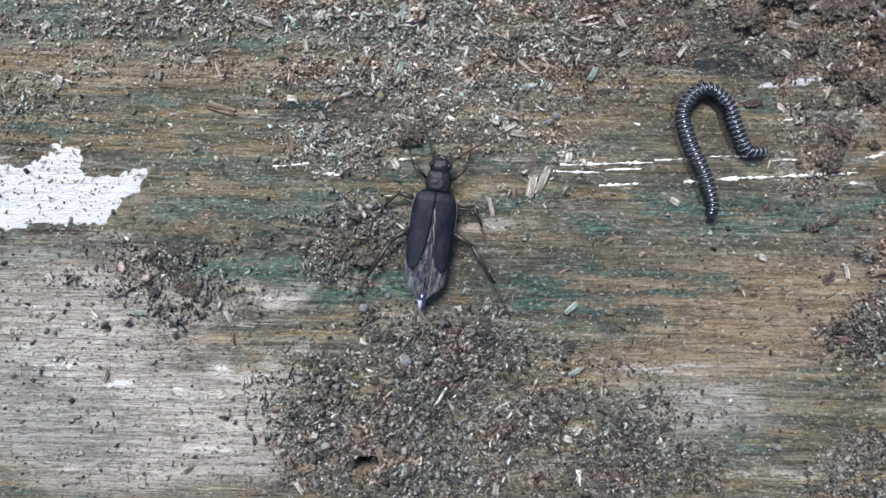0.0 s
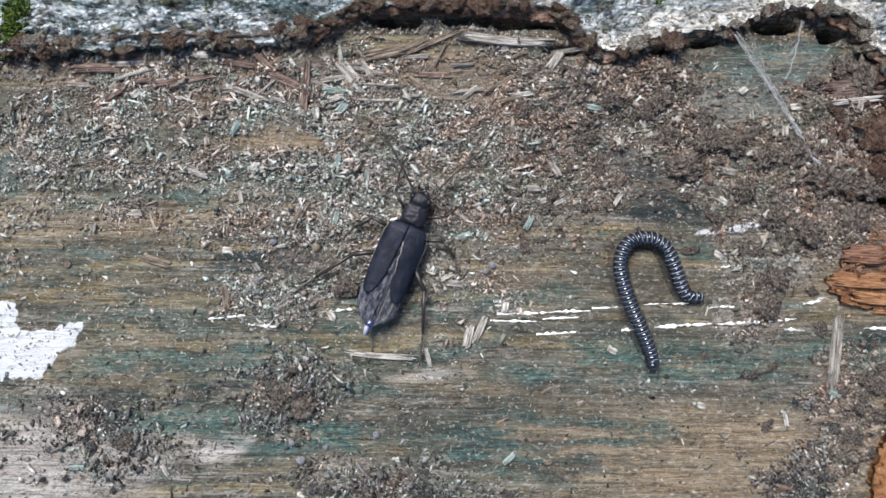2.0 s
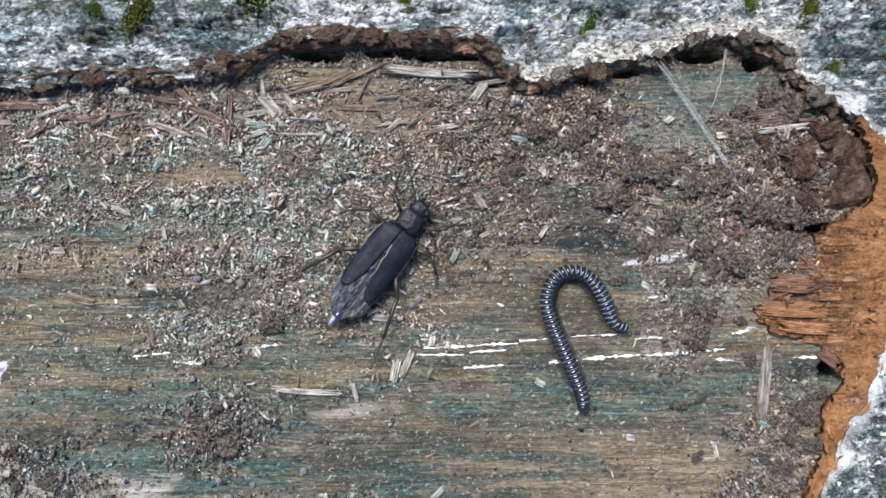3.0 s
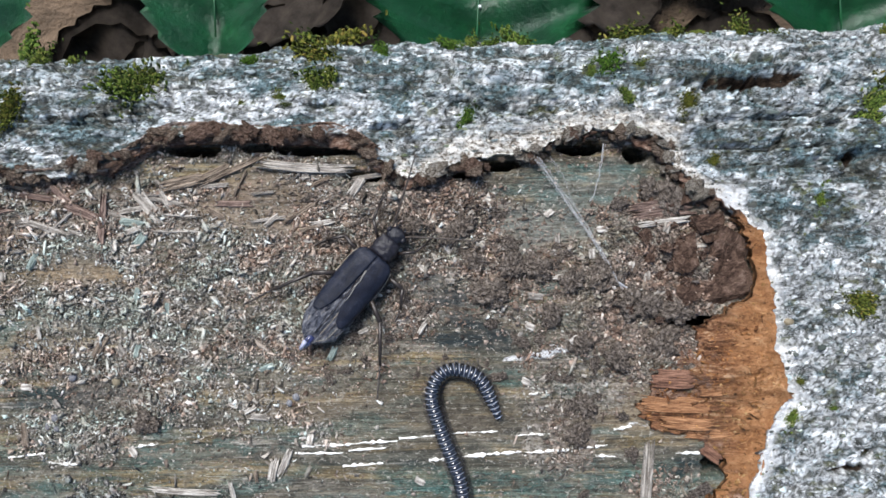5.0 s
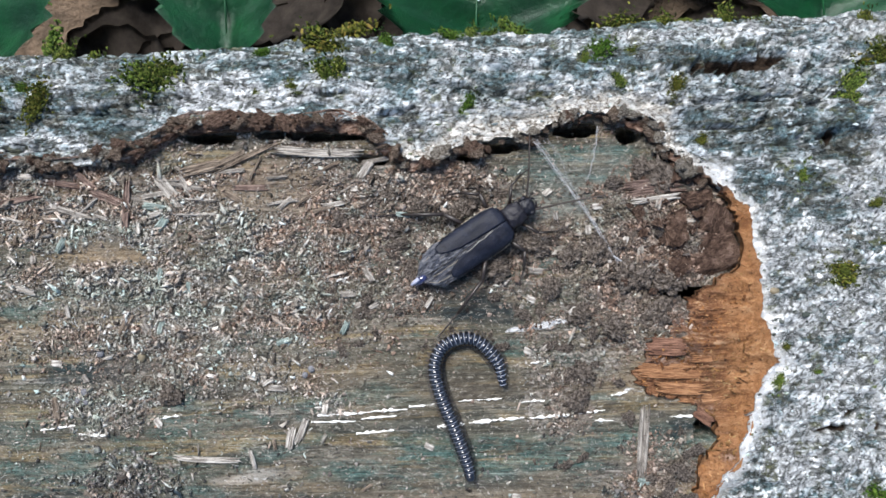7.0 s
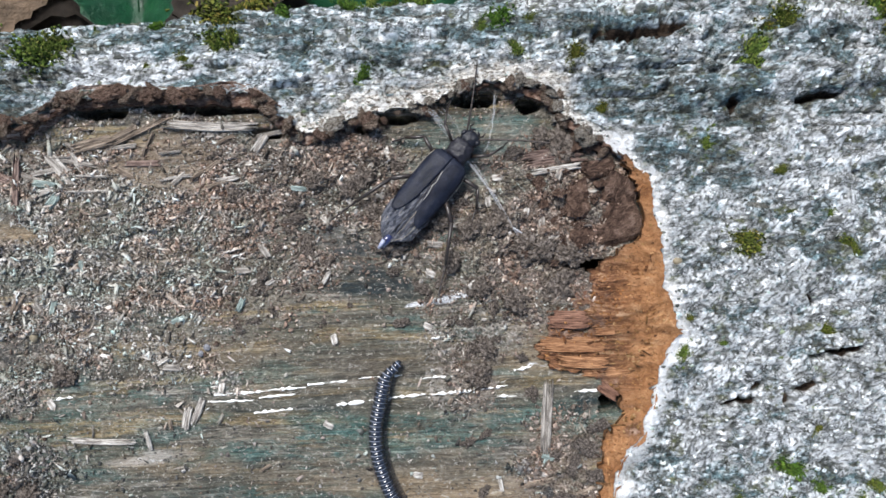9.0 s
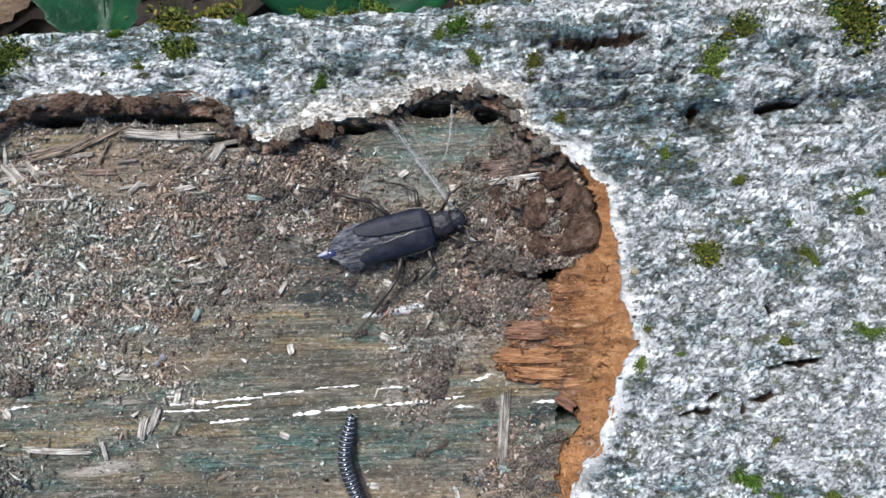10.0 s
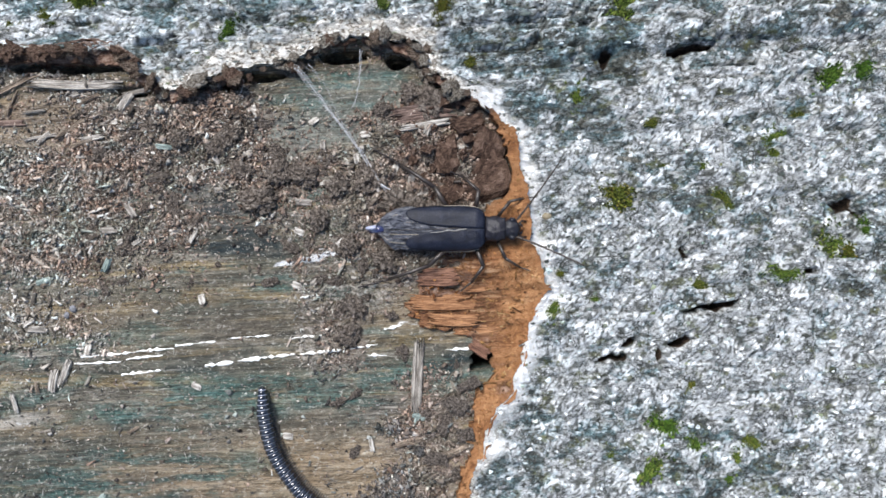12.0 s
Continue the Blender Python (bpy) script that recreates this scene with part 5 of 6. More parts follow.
r = random.Random(46)
GREYS = [lump_mesh("soil_clod", 1.0, 0.7, 0.55, 50 + i, GREYCLOD, 3) for i in range(4)]
count = 0
while count < 130:
    x, y = r.uniform(-64, 58), r.uniform(-34, 3)
    px, py = np.array([x]), np.array([y])
    if r.random() > float(dirt_at(px, py)[0]) - 0.15:
        continue
    s = 0.28 + 0.75 * r.random() ** 2
    ob = tagged(new("soil_clod", GREYS[r.randrange(4)]), "small crumb of dark grey soil on the wood", "clod", "grey soil crumbs on the log")
    ob.matrix_basis = pose(x * U, y * U, (max(0.0, float(wood_top(px, py)[0])) + 0.1) * U, 0, 0, r.uniform(0, 360))
    ob.scale = (s * r.uniform(0.9, 1.5), s * r.uniform(0.6, 1.0), s * 0.7)
    count += 1


def chunk_mesh(size, seed, material):
    """An angular broken piece of bark: a hull with flat faces, roughened."""
    r = random.Random(seed)
    bm = bmesh.new()
    for i in range(12):
        v = Vector([r.choice((-1, 1)) * r.uniform(0.45, 1.0) for axis in range(3)])
        bm.verts.new((v.x * size[0] / 2, v.y * size[1] / 2, v.z * size[2] / 2))
    hull = bmesh.ops.convex_hull(bm, input=bm.verts[:])
    inner = [v for v in hull["geom_interior"] if isinstance(v, bmesh.types.BMVert)]
    bmesh.ops.delete(bm, geom=inner, context="VERTS")
    bmesh.ops.triangulate(bm, faces=bm.faces[:])
    bmesh.ops.subdivide_edges(bm, edges=bm.edges[:], cuts=5, use_grid_fill=True)
    off = Vector((seed, 2.0 * seed, 0.5 * seed))
    for v in bm.verts:
        n = 0.20 * noise.fractal(v.co * 1.1 + off, 0.6, 2.0, 5) - 0.30 * max(0.0, 1 - 9 * abs(noise.noise(v.co * Vector((0.35, 0.7, 0.7)) - off)))
        v.co += v.co.normalized() * n
    bm.transform(Matrix.Scale(U, 4))
    me = bpy.data.meshes.new("bark_chunk")
    bm.to_mesh(me)
    bm.free()
    me.materials.append(material)
    return me


SLAB = slab_material()
for i, (x, y, z, sx, sy, sz, tx, ty, turn) in enumerate([
        (67.9, 32.6, 0.9, 8.2, 7.4, 2.6, 6, -10, 20), (69.3, 37.2, 0.9, 4.6, 5.4, 2.4, -8, -12, 70), (63.6, 36.2, 0.9, 3.6, 5.8, 2.2, 0, 14, 8), (64.2, 31.4, 0.7, 4.0, 3.6, 2.0, 10, 6, 40),
        (66.4, 40.2, 0.8, 5.4, 2.6, 1.8, -6, 0, 12), (63.0, 44.0, 1.0, 3.2, 3.4, 1.8, 0, 10, 30), (66.4, 43.4, 1.1, 3.0, 2.0, 1.4, 8, 0, -30), (61.2, 33.2, 0.6, 2.8, 2.0, 1.5, 0, 0, 15),
        (63.0, 3.0, 0.7, 4.2, 2.6, 1.8, 6, 0, -38), (65.0, 5.4, 0.6, 3.4, 1.8, 1.4, 0, 8, 20), (61.4, 0.2, 0.6, 3.6, 2.0, 1.6, 0, 6, 60), (64.0, -1.4, 0.7, 3.0, 2.2, 1.8, 0, -8, 10), (60.2, -4.4, 0.6, 3.4, 2.0, 1.6, 5, 0, -15), (62.6, -6.4, 0.6, 3.0, 1.8, 1.5, 0, 0, 35)]):
    dark = y > 25
    ob = tagged(new("bark_chunk", chunk_mesh((sx, sy, sz), 60 + i, SLAB if dark else CLOD)),
                "dark red-brown broken bark piece in the torn corner" if dark else "brown crumbling bark piece beside the torn edge", "bark piece", "bark pieces on the log")
    ob.matrix_basis = pose(x * U, y * U, (z - 0.1) * U, tx, ty, turn)
    ob.scale.z = 0.75

r = random.Random(43)
SMALL = [chunk_mesh((1.6, 1.2, 0.9), 90 + i, SLAB if i % 2 else REDCLOD) for i in range(5)]
for i in range(64):
    x, y = r.gauss(65, 4.5), r.gauss(35.5, 5.5)
    px, py = np.array([x]), np.array([y])
    if float(bare_quick(px, py)[0]) < 1.0 or not 26 < y < 46:
        continue
    s = 0.35 + 1.0 * r.random() ** 1.6
    ob = tagged(new("bark_chunk", SMALL[r.randrange(5)]), "small crumb of red-brown bark in the torn corner", "bark piece", "bark pieces on the log")
    ob.matrix_basis = pose(x * U, y * U, (max(0.0, float(wood_top(px, py)[0])) + r.uniform(0.1, 0.8)) * U, r.uniform(-30, 30), r.uniform(-30, 30), r.uniform(0, 360))
    ob.scale = (s, s, s)

# crumbling fringe under the bark lip
PALECLOD = clod_material("pale_bark_crumb", (0.09, 0.07, 0.052), (0.29, 0.25, 0.20), (0.60, 0.56, 0.50))
TANCLOD = clod_material("tan_bark_crumb", (0.055, 0.038, 0.027), (0.19, 0.135, 0.098), (0.42, 0.33, 0.26))
FRINGE = [lump_mesh("bark_crumb", 1.0, 0.8, 0.55, 30 + i, (PALECLOD, TANCLOD, PALECLOD, TANCLOD, REDCLOD)[i], 3) for i in range(5)]
r = random.Random(44)
for (x0, y0), (x1, y1) in zip(BARE[:-1], BARE[1:]):
    if not (-63 < x0 < 66 and y0 > 41) or x1 < x0:
        continue
    for k in range(int(1.7 * math.hypot(x1 - x0, y1 - y0))):
        f = r.random()
        x, y = x0 + (x1 - x0) * f, y0 + (y1 - y0) * f - (r.uniform(0.3, 1.7) if -12 < x0 < 20 else r.uniform(-0.5, 1.2))
        if any(math.hypot((x - a) / (b + 0.2), (y - c) / (d + 0.5)) < 1 for a, c, b, d in SLITS) and r.random() < 0.75:
            continue
        s = r.uniform(0.25, 0.95)
        red = -14 < x < 24
        ob = tagged(new("bark_crumb", FRINGE[r.choice((1, 4, 3, 4, 4, 3) if red else (0, 1, 2, 3, 0, 4, 1))]), "crumbling pale and tan bark crumb under the bark lip", "bark crumb", "crumbs along the bark lip")
        ob.matrix_basis = pose(x * U, y * U, (r.uniform(1.1, 2.5) + max(0.0, float(wood_top(np.array([x]), np.array([y]))[0]))) * U, r.uniform(-30, 30), r.uniform(-30, 30), r.uniform(-40, 40))
        ob.scale = (s * r.uniform(0.7, 1.9), s * r.uniform(0.5, 1.5), s * r.uniform(0.35, 0.8))
        if red:
            ob.scale.x *= 1.3
            ob.scale.y *= 0.7
            ob.location.z += 0.5 * U


# ---- loose debris, too fine to count ----
def on_wood(x, y):
    return x, y, wood_top(x, y)


def debris(name, label, material, number, seed, chance, low, high, flaky, lift, place=on_wood, span=(-66, 74, -38, 52), side=1, stretch=3.4, lean_by=0.35):
    """Jittered slabs and crumbs strewn where chance() is high."""
    g = np.random.RandomState(seed)
    xs, ys = [], []
    have = 0
    while have < number:
        x, y = g.uniform(span[0], span[1], 60000), g.uniform(span[2], span[3], 60000)
        ok = (g.rand(60000) < chance(x, y)) & (side * bare_quick(x, y) > 0.3)
        xs.append(x[ok]), ys.append(y[ok])
        have += int(ok.sum())
    x, y = np.concatenate(xs)[:number], np.concatenate(ys)[:number]
    size = np.clip(np.exp(g.normal(math.log(low), 0.5, number)), low * 0.35, high)
    px, py, pz = place(x, y)
    pz = pz + g.uniform(0.0, lift, number) * (0.3 + (dirt_at(x, y) if side > 0 else 0.0))
    box = np.array([(-1, -1, -1), (1, -1, -1), (1, 1, -1), (-1, 1, -1), (-1, -1, 1), (1, -1, 1), (1, 1, 1), (-1, 1, 1)], float)
    v = box[None] * (1 + g.uniform(-0.75, 0.30, (number, 8, 3)))
    ends = np.where(box[:, 0] > 0, g.uniform(0.15, 1.1, (number, 1)), g.uniform(0.15, 1.1, (number, 1)))
    v[..., 1] *= ends
    flat = g.rand(number) < flaky
    long = np.where(flat, g.uniform(1.1, stretch, number), g.uniform(0.8, 1.5, number))
    thin = np.where(flat, g.uniform(0.18, 0.4, number), g.uniform(0.6, 1.0, number))
    v = v * (size[:, None] * 0.5 * np.stack([long, np.where(flat, 0.55, 0.95), thin], 1))[:, None, :]
    spin, lean, pitch = g.uniform(0, 6.283, number), g.normal(0, lean_by, number), g.normal(0, lean_by, number)
    c, s = np.cos(lean)[:, None], np.sin(lean)[:, None]
    v = np.stack([v[..., 0], v[..., 1] * c - v[..., 2] * s, v[..., 1] * s + v[..., 2] * c], -1)
    c, s = np.cos(pitch)[:, None], np.sin(pitch)[:, None]
    v = np.stack([v[..., 0] * c + v[..., 2] * s, v[..., 1], -v[..., 0] * s + v[..., 2] * c], -1)
    c, s = np.cos(spin)[:, None], np.sin(spin)[:, None]
    v = np.stack([v[..., 0] * c - v[..., 1] * s, v[..., 0] * s + v[..., 1] * c, v[..., 2]], -1)
    v += np.stack([px, py, pz], 1)[:, None, :]
    quad = np.array([(0, 3, 2, 1), (4, 5, 6, 7), (0, 1, 5, 4), (1, 2, 6, 5), (2, 3, 7, 6), (3, 0, 4, 7)])
    faces = (quad[None] + 8 * np.arange(number)[:, None, None]).reshape(-1, 4)
    me = bpy.data.meshes.new(name)
    me.vertices.add(number * 8)
    me.vertices.foreach_set("co", (v * U).astype(np.float32).ravel())
    me.loops.add(faces.size)
    me.loops.foreach_set("vertex_index", faces.astype(np.int32).ravel())
    me.polygons.add(len(faces))
    me.polygons.foreach_set("loop_start", np.arange(0, faces.size, 4, dtype=np.int32))
    me.update(calc_edges=True)
    me.materials.append(material)
    tagged(new(name, me), label, "debris", kind="stuff")


def upper(x, y):
    return np.clip(dirt_at(x, y) * 1.3 - 0.26, 0.03, 1) * np.where((y > 6) & (x < 50), 1.0, 0.25) * (1 - 0.82 * smooth_step(8, 26, x))


def lower(x, y):
    return np.clip(dirt_at(x, y) * 1.3 - 0.26, 0.022, 1) * np.where((y < 8) & (x < 57), 1.0, 0.03)


def brown_spread(x, y):
    return np.clip(blobs(x, y, RUST, 95) * dirt_at(x, y) + 0.9 * dirt_at(x, y) * blobs(x, y, [(60, 32, 13, 13, 1), (61, 0, 6, 10, 1), (27, 32, 22, 15, 0.9), (-20, 20, 14, 6, 0.35)], 163) + 0.8 * np.exp(-np.maximum(bare_quick(x, y), 0) / 1.3) * (y > 38), 0.01, 1)


brown = sampled(brown_spread, -67, 76, -39, 53, 0.4)
debris("wood_frass", "grey-brown wood dust and frass strewn on the log", FRASS, 60000, 21, upper, 0.17, 0.7, 0.30, 0.30, stretch=2.4)
debris("wood_flakes", "pale and brown thin wood flakes strewn on the log", FRASS, 3400, 24, upper, 0.48, 1.35, 1.0, 0.45, stretch=2.3)
debris("soil_crumbs", "dark grey-brown soil crumbs and wood bits", CRUMB, 30000, 22, lower, 0.22, 0.9, 0.35, 0.5, stretch=2.4)
debris("soil_lumps", "coarse dark grey-brown soil lumps and rotten wood bits", CRUMB, 900, 28, lambda x, y: lower(x, y) * (y < 5) * (dirt_at(x, y) > 0.15), 0.5, 1.2, 0.4, 0.6)
debris("brown_lumps", "coarse brown lumps of soil and rotten bark", BROWNCRUMB, 500, 29, brown, 0.42, 0.9, 0.3, 0.5)
debris("brown_crumbs", "red-brown bark crumbs in the torn corner", BROWNCRUMB, 46000, 23, brown, 0.19, 0.75, 0.2, 0.35)


def scaly(x, y):
    return np.clip(0.45 + 1.1 * fbm(x / 7, y / 4.5, 301, 4) + 0.5 * blobs(x, y, CRUST, 121), 0.04, 1) * (1 - hole_depth(x, y))


def murky(x, y):
    return np.clip(0.35 - 1.2 * fbm(x / 7, y / 4.5, 301, 4), 0.03, 1)


LICHEN = scale_material("lichen_scales", [(0.0, (0.16, 0.19, 0.19)), (0.25, (0.31, 0.36, 0.375)), (0.5, (0.50, 0.56, 0.58)), (0.8, (0.82, 0.855, 0.88)), (0.93, (0.92, 0.93, 0.94)), (0.96, (0.40, 0.50, 0.45)), (1.0, (0.28, 0.31, 0.20))])
GRIT = scale_material("dark_bark_scales", [(0.0, (0.05, 0.053, 0.048)), (0.5, (0.13, 0.14, 0.13)), (0.85, (0.24, 0.26, 0.245)), (1.0, (0.16, 0.17, 0.08))])


def scales(name, label, material, number, seed, chance, low, high):
    """Low irregular domes that crust the bark."""
    g = np.random.RandomState(seed)
    x, y = g.uniform(-66, 126, 400000), g.uniform(-16, 70, 400000)
    ok = (g.rand(400000) < chance(x, y)) & (bare_quick(x, y) < -0.35)
    x, y = x[ok][:number], y[ok][:number]
    n = len(x)
    size = np.clip(np.exp(g.normal(math.log(low), 0.5, n)), low * 0.3, high)
    px, py, pz = bark_place(x, y)
    turn = np.linspace(0, 2 * math.pi, 7, endpoint=False)[None] + g.uniform(-0.25, 0.25, (n, 7)) + g.uniform(0, 6.28, (n, 1))
    rad = size[:, None] * 0.5 * g.uniform(0.55, 1.25, (n, 7))
    tilt = g.normal(0, 0.26, (n, 2))
    wide = 1.1 + 0.5 * smooth_step(40, 50, y)[:, None] * smooth_step(105, 80, x)[:, None]
    vx, vy = rad * np.cos(turn) * wide, rad * np.sin(turn) / wide
    inner = 0.62
    rim = np.stack([vx, vy, vx * tilt[:, :1] + vy * tilt[:, 1:] - 0.10], -1)
    top = np.stack([vx * inner, vy * inner, inner * (vx * tilt[:, :1] + vy * tilt[:, 1:]) + 0.07 * size[:, None] * g.uniform(0.3, 1.6, (n, 7))], -1)
    v = np.concatenate([rim, top], 1) + np.stack([px, py, pz + 0.05], 1)[:, None, :]
    side_q = np.array([(k, (k + 1) % 7, 7 + (k + 1) % 7, 7 + k) for k in range(7)])
    base = 14 * np.arange(n)
    faces = [tuple(q) for q in (side_q[None] + base[:, None, None]).reshape(-1, 4).tolist()]
    faces += [tuple(q) for q in (np.arange(7, 14)[None] + base[:, None]).tolist()]
    tagged(mesh_object(name, v.reshape(-1, 3) * U, faces, material, smooth=False), label, "lichen", kind="stuff")


scales("lichen_scales", "small white and grey lichen scales crusting the bark", LICHEN, 2400, 25, scaly, 0.34, 1.0)
scales("bark_scales", "small dark grey-green bark scales and grit", GRIT, 2600, 26, murky, 0.36, 1.1)


def on_torn(x, y):
    return x, y, torn_height(x, y)


FLUFF = crumb_material("orange_bark_fibre", [(0.0, (0.09, 0.04, 0.018)), (0.4, (0.26, 0.115, 0.042)), (0.8, (0.42, 0.21, 0.08)), (1.0, (0.60, 0.38, 0.19))])
torn_quick = sampled(torn_zone, 50, 80, -18, 50, 0.25)
debris("bark_fibres", "fuzzy orange-brown fibres on the torn inner bark", FLUFF, 1500, 27, lambda x, y: np.where(torn_quick(x, y) > 0.25, 0.9, 0.0), 0.19, 0.7, 0.7, 0.12, on_torn, (54, 77, -17, 48))


# ---- cobweb under the bark lip ----
web = thing("cobweb", "dusty grey cobweb strands hanging from the bark lip", "cobweb")
r = random.Random(3)
for x0, y0, z0, x1, y1, z1, w in [(44.0, 48.6, 2.2, 55.0, 31.6, 1.4, 0.10), (44.3, 48.8, 2.3, 54.8, 32.2, 1.5, 0.09), (43.6, 48.6, 2.3, 55.2, 31.2, 1.2, 0.07), (44.2, 48.4, 2.0, 54.4, 32.6, 1.0, 0.08), (43.9, 48.8, 2.4, 53.0, 35.0, 1.7, 0.07), (47.5, 43.4, 1.9, 55.2, 31.8, 1.3, 0.12), (45.7, 48.9, 2.2, 48.6, 43.8, 0.8, 0.08), (52.6, 50.6, 2.2, 51.1, 43.0, 0.9, 0.16),
                                  (52.9, 50.4, 2.2, 50.8, 45.0, 0.8, 0.07), (54.6, 32.6, 1.4, 56.8, 29.8, 1.0, 0.40), (45.2, 48.6, 2.3, 47.0, 46.6, 0.8, 0.07), (46.5, 44.8, 1.7, 49.4, 42.2, 1.0, 0.06), (36.6, 48.6, 2.4, 36.2, 45.6, 1.0, 0.12)]:
    bm = bmesh.new()
    rod(bm, [(x0 + (x1 - x0) * k / 9 + r.uniform(-0.16, 0.16) + 0.5 * math.sin(math.pi * k / 9), y0 + (y1 - y0) * k / 9 + r.uniform(-0.12, 0.12), z0 + (z1 - z0) * k / 9 - 0.25 * math.sin(math.pi * k / 9)) for k in range(10)], w * 0.32, 5, w * 0.26)
    part("strand", bm, SILK, web)


# ---- the beetle: +y ahead, origin under the front of its wing cases ----
def dome(xs_of, y0, y1, z_of, n=22, m=10, thick=0.22):
    """A curved shell between two side lines."""
    bm = bmesh.new()
    rows = []
    for i in range(n + 1):
        k = i / n
        a, b = xs_of(k)
        y = y0 + (y1 - y0) * k
        rows.append([bm.verts.new((a + (b - a) * j / m, y, z_of(a + (b - a) * j / m, k))) for j in range(m + 1)])
    for p, q in zip(rows, rows[1:]):
        for j in range(m):
            bm.faces.new((p[j], p[j + 1], q[j + 1], q[j]))
    bmesh.ops.recalc_face_normals(bm, faces=bm.faces)
    bmesh.ops.solidify(bm, geom=bm.faces[:], thickness=thick)
    return bm


def blob(radius, centre, flat=(1, 1, 1), rough=0.0, segments=16):
    bm = bmesh.new()
    bmesh.ops.create_uvsphere(bm, u_segments=segments, v_segments=segments // 2 + 2, radius=1.0)
    for v in bm.verts:
        n = 1 + rough * noise.noise(v.co * 2.1)
        v.co = Vector((v.co.x * flat[0], v.co.y * flat[1], v.co.z * flat[2])) * radius * n + Vector(centre)
    return bm


beetle = thing("beetle", "black long-bodied beetle with parted wing cases and crumpled wings", "beetle")


def case_sides(side):
    def at(k):
        outer = 3.0 * (0.80 + 0.20 * math.sin(math.pi * min(1, k * 3.2) / 2)) * (1 - 0.10 * k) + 0.25 * k
        inner = 0.03 + 0.85 * max(0, k - 0.20) ** 1.2
        if k > 0.62:
            q = (k - 0.62) / 0.38
            round_off = 1 - math.sqrt(max(0.0, 1 - q * q))
            middle = inner + (outer - inner) * 0.60
            outer = outer + (middle + 0.12 - outer) * round_off
            inner = inner + (middle - 0.12 - inner) * round_off
        if k < 0.06:
            outer -= (0.06 - k) * 9
        return side * inner, side * outer
    return at


def case_height(x, k):
    return 3.0 - 0.035 * x * x - 0.75 * (abs(x) / 3.0) ** 7 - 0.4 * k - 0.5 * max(0, 0.1 - k) / 0.1 + 0.06 * noise.fractal(Vector((0.7 * x, 5 * k, 1.0)), 0.8, 2.0, 3)


for side, tag in ((-1, "matt black wing case"), (1, "matt black wing case with bluish sheen")):
    e = part("wing_case", dome(case_sides(side), 0.1, -10.2, case_height, 30), ELYTRON, beetle, tag)
    seam = bmesh.new()
    rod(seam, [(case_sides(side)(k / 12)[1] * 1.005, 0.1 - 9.4 * k / 12, case_height(case_sides(side)(k / 12)[1], k / 12) - 0.12) for k in range(1, 8)], 0.06, 5)
    part("pale_margin", seam, EDGE, e, "thin pale side margin")


def wing_sides(side):
    def at(k):
        outer = 2.5 + 0.35 * math.sin(math.pi * k) - 2.3 * max(0, k - 0.80) ** 1.05 / 0.19 + 0.12 * math.sin(23 * k + side)
        return -side * 0.45 * (1 - k), side * max(0.25, outer)
    return at


def wing_height(side):
    def at(x, k):
        crease = 0.75 * k * noise.fractal(Vector((0.9 * x, 4.5 * k, side)), 0.8, 2.0, 4) + 0.12 * math.sin(5.0 * x - 9 * k) * k
        return 2.72 - 0.12 * x * x - 0.70 * k + crease + 0.08 * side
    return at


for side in (-1, 1):
    w = part("hind_wing", dome(wing_sides(side), -1.6, -14.4, wing_height(side), 44, 20, 0.08), WING, beetle, "crumpled smoky brown folded hind wing")
    for j in range(5):
        s = 0.12 + 0.2 * j
        bm = bmesh.new()
        pts = []
        for q in range(1, 12):
            k = q / 12
            a, b = wing_sides(side)(k)
            x = a + (b - a) * s
            pts.append((x, -1.6 - 12.8 * k, wing_height(side)(x, k) + 0.03))
        rod(bm, pts, 0.06, 5, 0.04)
        part("vein", bm, EDGE if j in (1, 3) else LEGM, w)

body = bmesh.new()
rows = []
for i in range(29):
    k = i / 28
    r0 = 2.45 * math.sin(math.pi * (0.16 + 0.80 * k)) ** 0.55 * (1 - 0.06 * (i % 4 == 0))
    rows.append([body.verts.new((r0 * math.cos(a), 0.4 - 14.4 * k, 1.25 - 0.25 * k + 0.62 * (1 - 0.45 * k) * math.sin(a) * r0 / 2.0)) for a in [2 * math.pi * q / 16 for q in range(16)]])
for p, q in zip(rows, rows[1:]):
    for j in range(16):
        body.faces.new((p[j], p[(j + 1) % 16], q[(j + 1) % 16], q[j]))
body.faces.new(rows[0])
body.faces.new(rows[-1])
part("abdomen", body, BELLY, beetle, "dark brown segmented abdomen")
tip = bmesh.new()
rod(tip, [(0, -13.2, 1.2), (0.1, -14.2, 1.2), (0.15, -14.9, 1.0), (0.2, -15.3, 0.8)], 0.8, 8, 0.3)
part("abdomen_tip", tip, TIPSHINE, beetle, "glossy blue-black abdomen tip")
# added pale piece at the wing tips, standing in for the white glint
tip = bmesh.new()
rod(tip, [(-0.15, -14.2, 1.75), (-0.1, -14.9, 1.75), (-0.05, -15.5, 1.5)], 0.34, 6, 0.2)
part("wing_tip_glint", tip, WINGGLINT, beetle, "pale folded wing tip painted as a white glint")
fold = bmesh.new()
rod(fold, [(0.10 + case_sides(1)(k / 12)[0] + 0.10 * math.sin(4 * k), 0.1 - 9.4 * k / 12, case_height(0.5, k / 12) + 0.10) for k in range(3, 10)], 0.11, 5, 0.04)
part("wing_fold", fold, plain_material("wing_fold", (0.20, 0.19, 0.18), 0.5, 0.4, 0.6, 2.5), beetle, "pale wing fold between the wing cases")
